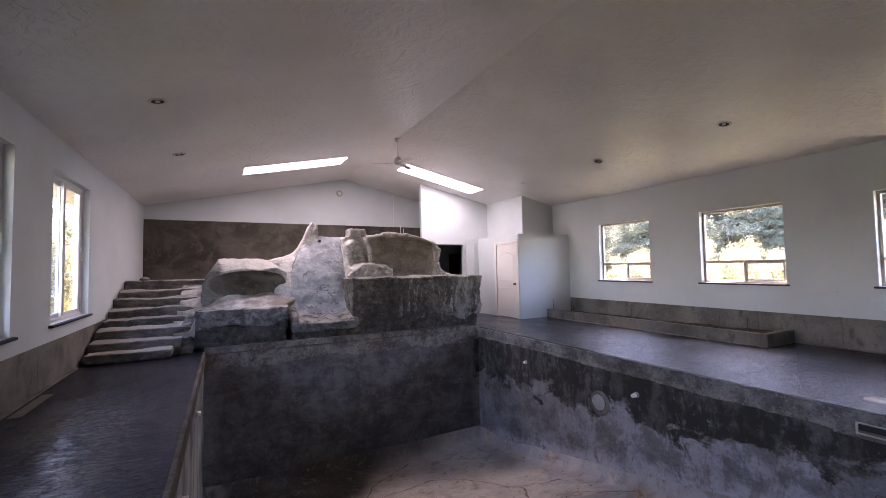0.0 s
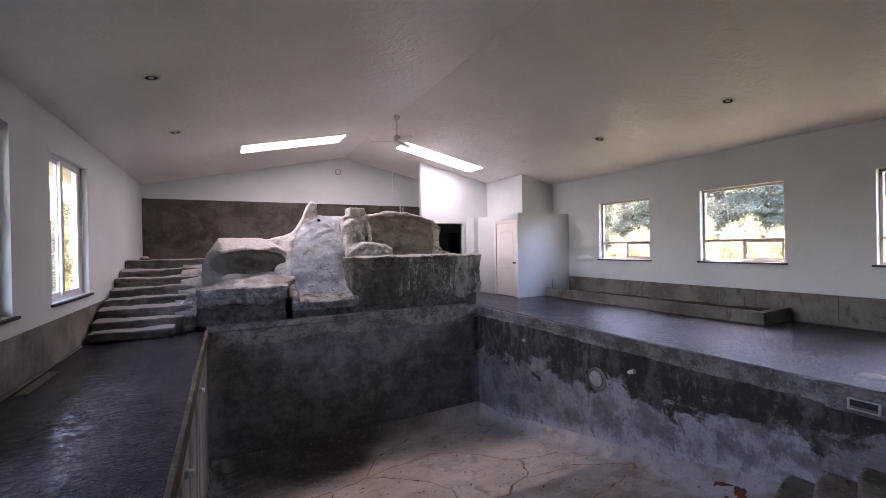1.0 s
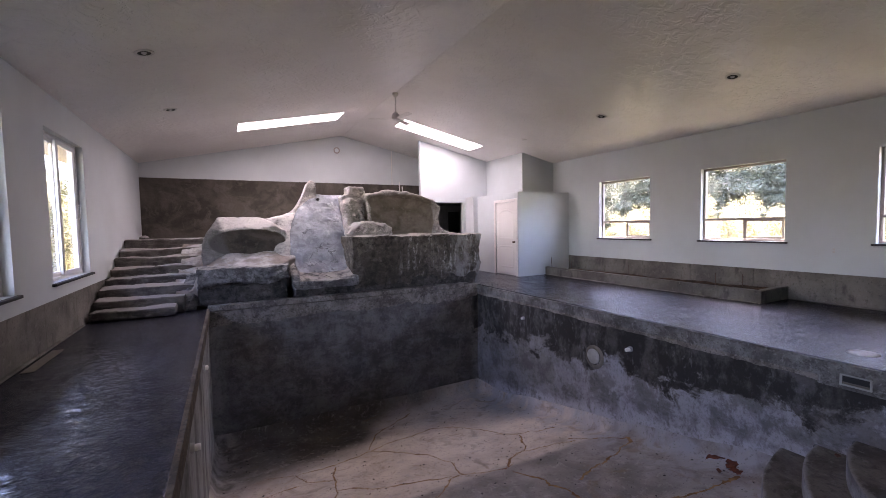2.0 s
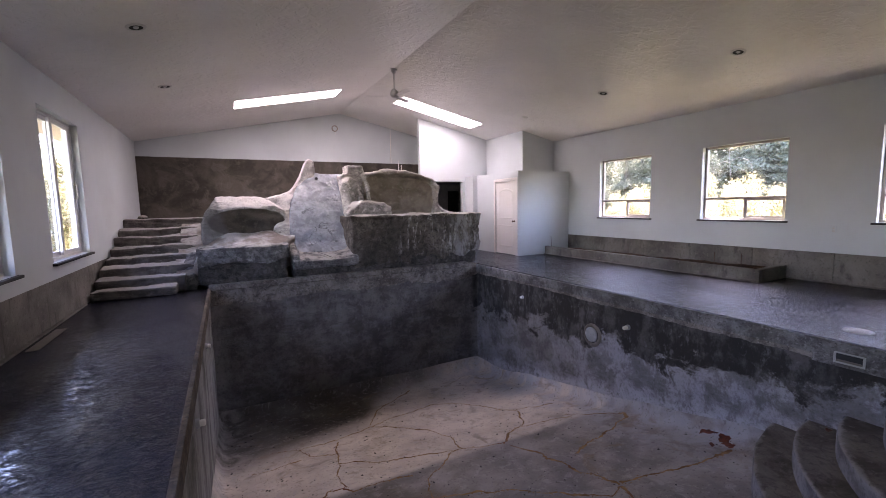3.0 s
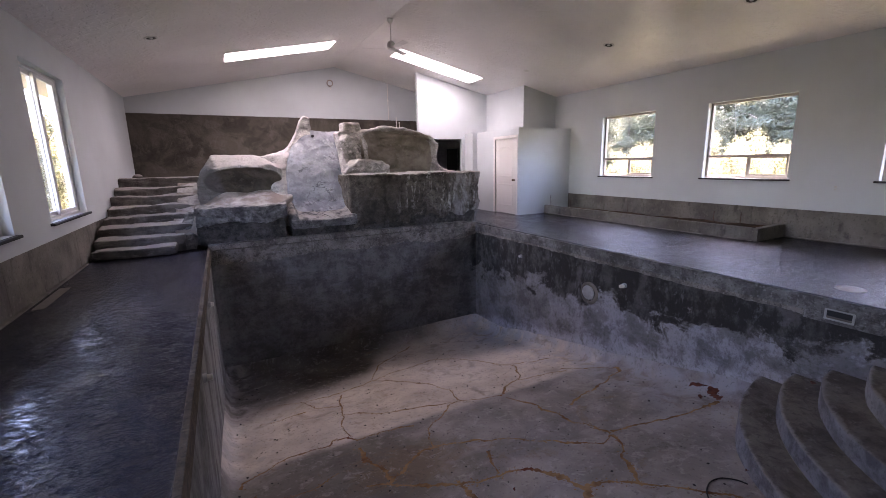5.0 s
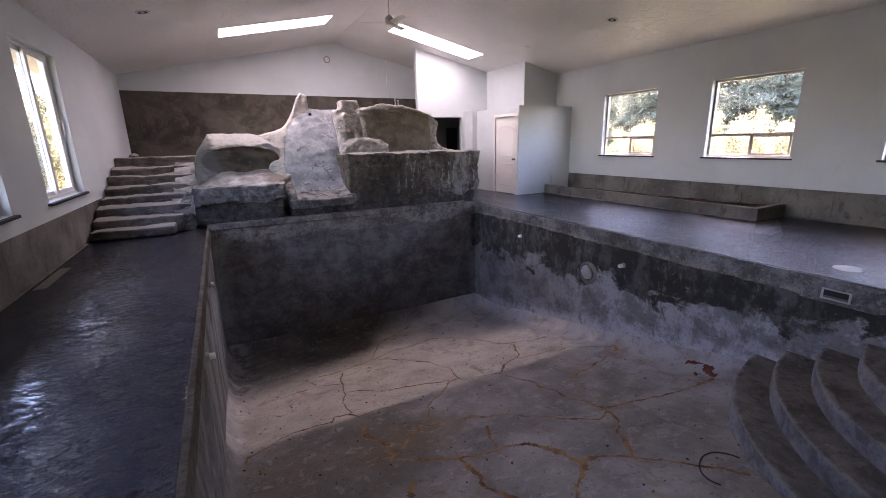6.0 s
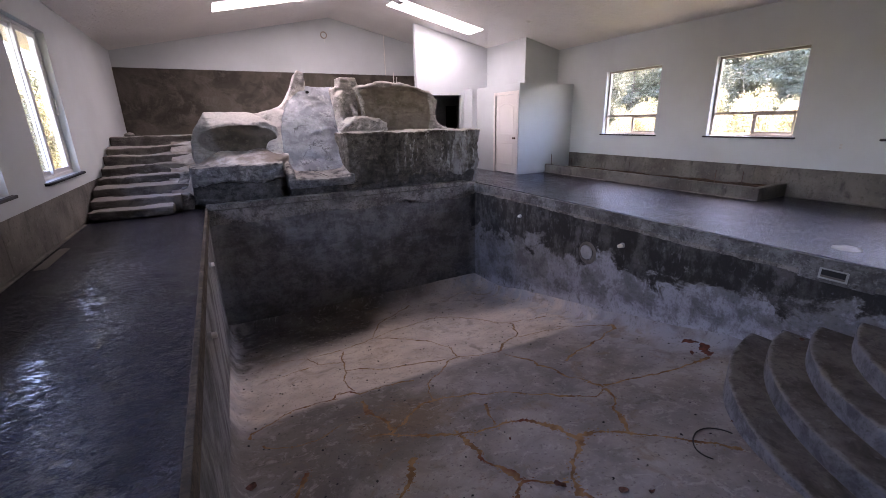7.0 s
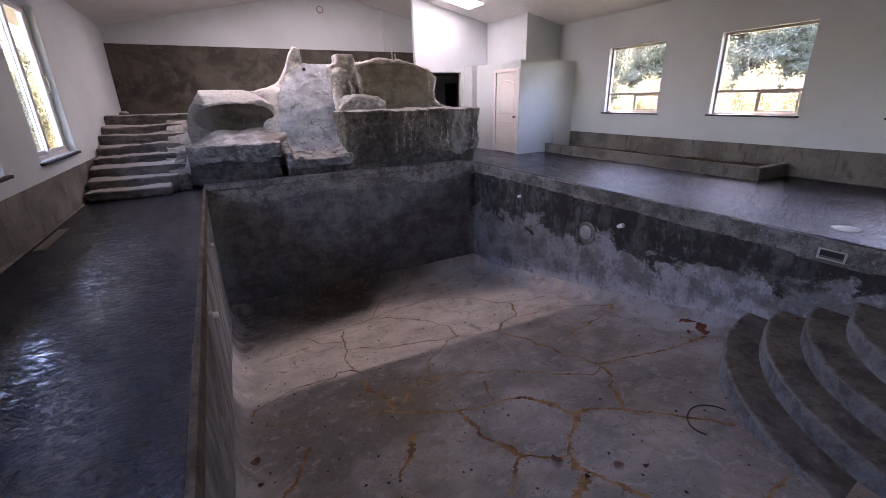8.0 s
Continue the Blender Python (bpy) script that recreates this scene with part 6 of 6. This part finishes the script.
def crack_mesh(path, wide, seed, stray=0.07):
    """A jagged seam of varying width, lying flat on the sloping floor, with crumbs of rust beside it."""
    rnd = random.Random(seed)
    pts = []
    for (x0, y0), (x1, y1) in zip(path, path[1:]):
        n = max(3, int(math.hypot(x1 - x0, y1 - y0) / 0.022))
        for k in range(n):
            f = k / n
            pts.append((x0 + (x1 - x0) * f, y0 + (y1 - y0) * f))
    pts.append(path[-1])
    verts, faces = [], []
    for i, (x, y) in enumerate(pts):
        q = np.array([x, y, seed * 1.7])
        jx, jy = stray * float(fbm(q, 0.34, 5)), stray * float(fbm(q + 31, 0.34, 5))
        a, b = pts[max(i - 1, 0)], pts[min(i + 1, len(pts) - 1)]
        dx, dy = b[0] - a[0], b[1] - a[1]
        L = math.hypot(dx, dy) or 1
        body = 0.35 + 1.5 * abs(float(fbm(q + 7, 0.3, 2)))
        for s in (-1, 1):
            w = 0.0135 * wide * body * (0.25 + 1.2 * rnd.random())
            px, py = x + jx - s * w * dy / L, y + jy + s * w * dx / L
            verts.append((px, py, pool_ground(px, py) + 0.0045))
    for i in range(len(pts) - 1):
        faces.append((i * 2, i * 2 + 1, i * 2 + 3, i * 2 + 2))
    for _ in range(int(len(pts) * 2.6 * min(wide, 2))):
        x, y = pts[rnd.randrange(len(pts))]
        q = np.array([x, y, seed * 1.7])
        r = 0.006 + 0.034 * wide * rnd.random() ** 2.2
        a = rnd.random() * 6.28
        cx = x + stray * float(fbm(q, 0.34, 5)) + r * math.cos(a)
        cy = y + stray * float(fbm(q + 31, 0.34, 5)) + r * math.sin(a)
        o, n, s = len(verts), 5, 0.002 + 0.009 * rnd.random() ** 2
        for k in range(n):
            px, py = cx + s * (0.5 + rnd.random()) * math.cos(6.28 * k / n), cy + s * (0.5 + rnd.random()) * math.sin(6.28 * k / n)
            verts.append((px, py, pool_ground(px, py) + 0.004))
        faces.append(tuple(range(o, o + n)))
    return mesh_of("rusty_crack", verts, faces)


for k, path in enumerate(CRACKS):
    part("rusty_crack", crack_mesh(path, WIDE.get(k, 1.15), k + 1, 0.055), RUST, pool_floor, "rust-brown sealed crack")

RED = mat_plain("red_rust", (0.11, 0.026, 0.012), 0.85, vary=0.5, scale=14)
for k, path in enumerate(([(5.15, 2.59), (5.29, 2.77), (5.44, 2.91), (5.66, 2.87)], [(5.37, 2.84), (5.33, 2.96), (5.30, 3.08)])):
    part("rusty_crack", crack_mesh(path, 3.6 - k, 60 + k, 0.03), RED, pool_floor, "wet dark red rust streak")

# loose bits on the floor
cable = thing("cable", "thin black curl of cable lying on the pool floor", "cable")
path = [(3.69, 1.56), (3.69, 1.64), (3.62, 1.74), (3.49, 1.76), (3.34, 1.70), (3.24, 1.61), (3.21, 1.52), (3.23, 1.44)]
fine = []
for a, b in zip(path, path[1:]):
    for k in range(5):
        fine.append((a[0] + (b[0] - a[0]) * k / 5, a[1] + (b[1] - a[1]) * k / 5))
for _ in range(4):
    fine = [fine[0]] + [tuple((fine[i - 1][j] + fine[i][j] * 2 + fine[i + 1][j]) / 4 for j in (0, 1)) for i in range(1, len(fine) - 1)] + [fine[-1]]
part("wire", tube([(x, y, pool_ground(x, y) + 0.010) for x, y in fine], 0.006, 6), DARK, cable)
LEAF_DRY = mat_plain("dry_leaf", (0.09, 0.03, 0.018), 0.8, vary=0.5, scale=30)
for k, (x, y, s) in enumerate([(2.36, 1.62, 0.045), (-0.19, 3.44, 0.060), (2.02, 1.94, 0.050), (5.05, 2.77, 0.045), (3.89, 1.64, 0.040), (-0.17, 3.09, 0.030), (2.07, 2.67, 0.020), (2.51, 1.49, 0.025), (2.07, 1.66, 0.025)]):
    bm = bmesh.new()
    rnd = random.Random(k + 3)
    n = 7
    rim = [bm.verts.new((s * (0.7 + 0.6 * rnd.random()) * math.cos(2 * math.pi * i / n), s * (0.45 + 0.5 * rnd.random()) * math.sin(2 * math.pi * i / n), 0.006 + 0.03 * rnd.random())) for i in range(n)]
    mid = bm.verts.new((0, 0, 0.004))
    low = bm.verts.new((0, 0, -0.004))
    for i in range(n):
        bm.faces.new((mid, rim[i], rim[(i + 1) % n]))
        bm.faces.new((low, rim[(i + 1) % n], rim[i]))
    ob = solid("dead_leaf", bm, LEAF_DRY, "curled dark red dead leaf on the pool floor", "leaf", group="dead leaves")
    ob.location = (x, y, pool_ground(x, y) + 0.006)
    ob.rotation_euler = (0, 0, k * 1.3)
bm = bmesh.new()
rim = [bm.verts.new((0.055 * (0.7 + 0.3 * math.sin(5 * i)) * math.cos(2 * math.pi * i / 7), 0.03 * math.sin(2 * math.pi * i / 7), 0.008 + 0.012 * (i % 2))) for i in range(7)]
mid, low = bm.verts.new((0, 0, 0.005)), bm.verts.new((0, 0, -0.003))
for i in range(7):
    bm.faces.new((mid, rim[i], rim[(i + 1) % 7]))
    bm.faces.new((low, rim[(i + 1) % 7], rim[i]))
ob = solid("dead_leaf", bm, LEAF_DRY, "curled dark red dead leaf on a pool step", "leaf", group="dead leaves")
ob.location = (5.31, 1.79, -0.932)
# grit
rg = np.random.RandomState(5)
gv, gf = [], []
for k in range(900):
    x = PX0 + 0.15 + rg.rand() ** 1.3 * (PX1 - PX0 - 0.3)
    y = PY0 + 0.5 + rg.rand() * (PY1 - PY0 - 0.8)
    if math.hypot(x - STEP_C[0], y - STEP_C[1]) < 2.7:
        continue
    s = 0.004 + 0.011 * rg.rand() ** 3
    z = pool_ground(x, y) + s * 0.4
    o = len(gv)
    c, sn = math.cos(k), math.sin(k)
    gv += [(x + s * 1.4 * c, y + s * 1.4 * sn, z), (x - s * sn, y + s * c, z), (x - s * 1.2 * c, y - s * 1.2 * sn, z), (x + s * sn, y - s * c, z), (x, y, z + s * 0.8), (x, y, z - s * 0.8)]
    gf += [(o + a, o + b, o + t) for t in (4,) for a, b in ((0, 1), (1, 2), (2, 3), (3, 0))] + [(o + b, o + a, o + 5) for a, b in ((0, 1), (1, 2), (2, 3), (3, 0))]
solid("grit", mesh_of("grit", gv, gf), DARK, "scattered dark grit on the pool floor", "grit", "stuff")

# ---- outside ----
GZ = -0.35
bm = bmesh.new()
ring_in = [bm.verts.new((x, y, GZ)) for x, y in ((XW - WALL, YS - WALL), (XE + WALL, YS - WALL), (XE + WALL, YN + WALL), (XW - WALL, YN + WALL))]
prev = ring_in
for far in (12, 60, 900):
    cur = [bm.verts.new((x, y, GZ)) for x, y in ((XW - far, YS - far), (XE + far, YS - far), (XE + far, YN + far), (XW - far, YN + far))]
    for k in range(4):
        bm.faces.new((prev[k], cur[k], cur[(k + 1) % 4], prev[(k + 1) % 4]))
    prev = cur
bmesh.ops.recalc_face_normals(bm, faces=bm.faces[:])
solid("ground", bm, GROUND, "dry sunlit grass around the building", "ground", "structure")
# the hall's footing closes the shell under the floor
bm = bmesh.new()
box((XW - WALL, YS - WALL, -3.0), (XW - 0.05, YN + WALL, -0.26), bm=bm)
box((XE + 0.05, YS - WALL, -3.0), (XE + WALL, YN + WALL, -0.26), bm=bm)
box((XW - 0.05, YS - WALL, -3.0), (XE + 0.05, YS, -0.26), bm=bm)
box((XW - 0.05, YN, -3.0), (XE + 0.05, YN + WALL, -0.31), bm=bm)
box((XW - 0.05, YS, -3.1), (XE + 0.05, YN, -2.95), bm=bm)
solid("footing", bm, CONCRETE_DARK, "buried concrete footing below the hall", "footing", "structure")


def leaf_mesh(name, centres, dirs, size, rs, long=1.6):
    """Many small four-cornered leaves; dirs: the way each one points."""
    n = len(centres)
    d = dirs / np.linalg.norm(dirs, axis=1, keepdims=True)
    r = rs.randn(n, 3)
    u = np.cross(d, r)
    u /= np.linalg.norm(u, axis=1, keepdims=True)
    s = size * (0.6 + 0.8 * rs.rand(n, 1))
    P = np.stack([centres - d * s * long * 0.5, centres + u * s * 0.5, centres + d * s * long * 0.5, centres - u * s * 0.5], 1).reshape(-1, 3)
    me = bpy.data.meshes.new(name)
    me.vertices.add(4 * n)
    me.vertices.foreach_set("co", P.astype(np.float32).ravel())
    me.loops.add(4 * n)
    me.loops.foreach_set("vertex_index", np.arange(4 * n, dtype=np.int32))
    me.polygons.add(n)
    me.polygons.foreach_set("loop_start", np.arange(0, 4 * n, 4, dtype=np.int32))
    me.update(calc_edges=True)
    return me


def conifer(height, spread, seed, at):
    rs = np.random.RandomState(seed)
    t = thing("conifer", "tall dark green conifer in the wood outside", "tree", "conifers", at=at)
    bm = cyl((0, 0, -0.2), (0, 0, height * 0.97), 0.018 * height, 0.02, 10)
    cs, ds = [], []
    n = int(height * 20)
    for k in range(n):
        h = height * (0.03 + 0.95 * (k / n) ** 1.5)
        L = spread * (1 - (h / height) ** 1.3) * (0.55 + 0.6 * rs.rand()) + 0.15
        a = rs.rand() * 2 * math.pi
        w = np.array([math.cos(a), math.sin(a), 0])
        droop = 0.05 + 0.28 * rs.rand()
        if L > 0.6:
            tube([(0, 0, h), tuple(w * L * 0.5 + np.array([0, 0, h - droop * L * 0.25])), tuple(w * L * 0.95 + np.array([0, 0, h - droop * L]))], 0.012 + 0.007 * L, 4, bm, 0.005)
        m = int((40 + 150 * L) * (1.6 if h < 6 else 0.6))
        f = 0.12 + 0.88 * rs.rand(m, 1) ** 0.7
        side = rs.randn(m, 3) * np.array([0.17, 0.17, 0.08]) * (0.5 + L * 0.3)
        cs.append(w * L * f + np.concatenate([np.zeros((m, 2)), h - droop * L * f ** 2], 1) + side)
        ds.append(np.tile(w, (m, 1)) + rs.randn(m, 3) * 0.6 - np.array([0, 0, 0.4]))
    part("trunk", bm, BARK, t)
    part("crown", leaf_mesh("crown", np.concatenate(cs), np.concatenate(ds), 0.047, rs, 2.6), NEEDLES, t)
    return t


def shrub(height, width, seed, at):
    rs = np.random.RandomState(seed)
    t = thing("shrub", "sunlit pale green leafy shrub outside the windows", "shrub", "shrubs", at=at)
    bm = bmesh.new()
    cs, ds = [], []
    for k in range(26):
        a, lean = rs.rand() * 2 * math.pi, rs.rand() ** 0.6
        L = height * (0.55 + 0.5 * rs.rand())
        tip = np.array([math.cos(a) * width * 0.5 * lean, math.sin(a) * width * 0.5 * lean, L * (1 - 0.25 * lean)])
        mid = tip * np.array([0.35, 0.35, 0.55])
        tube([(0, 0, -0.1), tuple(mid), tuple(tip)], 0.014, 4, bm, 0.004)
        m = 700
        f = 0.2 + 0.8 * rs.rand(m, 1)
        c = (1 - f) ** 2 * 0 + 2 * f * (1 - f) * mid + f ** 2 * tip
        cs.append(c + rs.randn(m, 3) * 0.075)
        ds.append(rs.randn(m, 3) * 0.8 + np.array([0, 0, 0.6]))
    part("stems", bm, BARK, t)
    part("leaves", leaf_mesh("leaves", np.concatenate(cs), np.concatenate(ds), 0.027, rs, 1.9), LEAVES, t)
    return t


rt = random.Random(11)
kinds = [conifer(9.5, 2.7, 1, (20.5, 9.5, GZ)), conifer(11, 3.0, 2, (23.5, 16.5, GZ)), conifer(8.5, 2.5, 3, (21.0, 4.0, GZ))]
for x, y, k in ((19.5, 13.2, 0), (24.5, 12.6, 1), (22.3, 20.0, 2), (25.5, 7.0, 1), (18.6, 17.6, 2), (27.5, 23.0, 0), (20.2, 24.0, 1), (28.0, 1.0, 0), (24.0, -1.5, 2), (17.6, 21.8, 0), (30.0, 17.0, 1), (30.0, 10.5, 0), (24, 28.5, 1), (19.0, 29.0, 2),
                (33, 5.5, 1), (34, 13.5, 2), (35, 20, 0), (33, 26, 1), (36, -1, 0), (36, 9, 1), (29, 29, 2), (31, 34, 1), (37, 31, 0), (27, 4.5, 2), (27, 15, 0), (26, 20, 1),
                # unseen, added to hold back sky light from the west
                (-12.0, -1.5, 0),
                (-13.0, 22.0, 1), (-10.0, 30.0, 0), (-17.0, 30.0, 2), (-15.0, 14.0, 0), (-7.0, 36.0, 1), (-19.0, 20.0, 1)):
    copy_thing(kinds[k], pose(x, y, GZ, 0, 0, rt.random() * 360) @ Matrix.Scale(0.85 + 0.3 * rt.random(), 4))
for x, y, k in ((18.0, 6.2, 0), (18.4, 10.6, 2), (18.0, 14.6, 1), (17.8, 2.4, 2), (18.8, -1.6, 0), (19.5, 8.3, 1), (19.2, 4.6, 0), (19.0, 12.4, 2), (17.6, 18.6, 0)):
    copy_thing(kinds[k], pose(x, y, GZ, 0, 0, rt.random() * 360) @ Matrix.Scale(0.42 + 0.12 * rt.random(), 4))
for x, y, k in ((-5.0, 21.0, 0), (-6.2, 23.5, 2), (-4.6, 24.5, 1), (-7.4, 27.0, 0), (-5.8, 28.5, 2)):
    copy_thing(kinds[k], pose(x, y, GZ, 0, 0, rt.random() * 360) @ Matrix.Scale(0.36 + 0.08 * rt.random(), 4))
bushes = [shrub(2.5, 1.9, 4, (12.6, 9.8, GZ)), shrub(2.15, 2.3, 5, (11.9, 7.6, GZ))]
for x, y, k, s in ((13.2, 6.4, 0, 1.05), (12.4, 4.9, 1, 1.2), (13.4, 3.4, 0, 1.25), (12.2, 11.8, 1, 1.0), (14.6, 8.4, 0, 1.1), (14.8, 11.5, 1, 1.1), (13.0, 1.9, 1, 1.3), (14.5, 5.0, 1, 1.3), (13.8, 13.6, 0, 1.1), (12.9, 15.6, 1, 1.2), (15.5, 15.0, 0, 1.2), (12.6, 0.2, 0, 1.2), (16.0, 2.0, 0, 1.2),
                   (-4.3, 13.4, 0, 1.5), (-5.4, 12.0, 1, 1.3), (-6.4, 17.0, 0, 1.8), (-5.0, 19.0, 1, 1.9), (-4.2, 15.6, 1, 1.6), (-8.2, 13.0, 0, 1.5), (-6.6, 9.6, 1, 1.1), (-7.4, 20.5, 0, 1.9), (-5.9, 14.6, 0, 1.7)):
    copy_thing(bushes[k], pose(x, y, GZ, 0, 0, rt.random() * 360) @ Matrix.Scale(s, 4))


# thin bare sapling bent over outside the east windows
sapling = thing("sapling", "thin pale bare sapling with a bent over stem", "sapling", at=(11.2, 6.0, GZ))
part("stem", tube([(0.05, -0.05, -0.1), (0, -0.02, 1.2), (0, -0.02, 2.15), (0, 0.04, 2.6), (0, 0.09, 3.15)], 0.007, 6, None, 0.004), PALE_BARK, sapling)
part("branch", tube([(0, 0.06, 2.72), (0, -0.12, 2.80), (0, -0.25, 2.77), (0, -0.40, 2.68), (0, -0.47, 2.50), (0, -0.50, 2.12), (0, -0.50, 1.7)], 0.006, 6, None, 0.004), PALE_BARK, sapling)
part("branch", tube([(0, 0.06, 2.70), (0.05, 0.22, 2.74), (0.05, 0.40, 2.66)], 0.008, 5, None, 0.004), PALE_BARK, sapling)
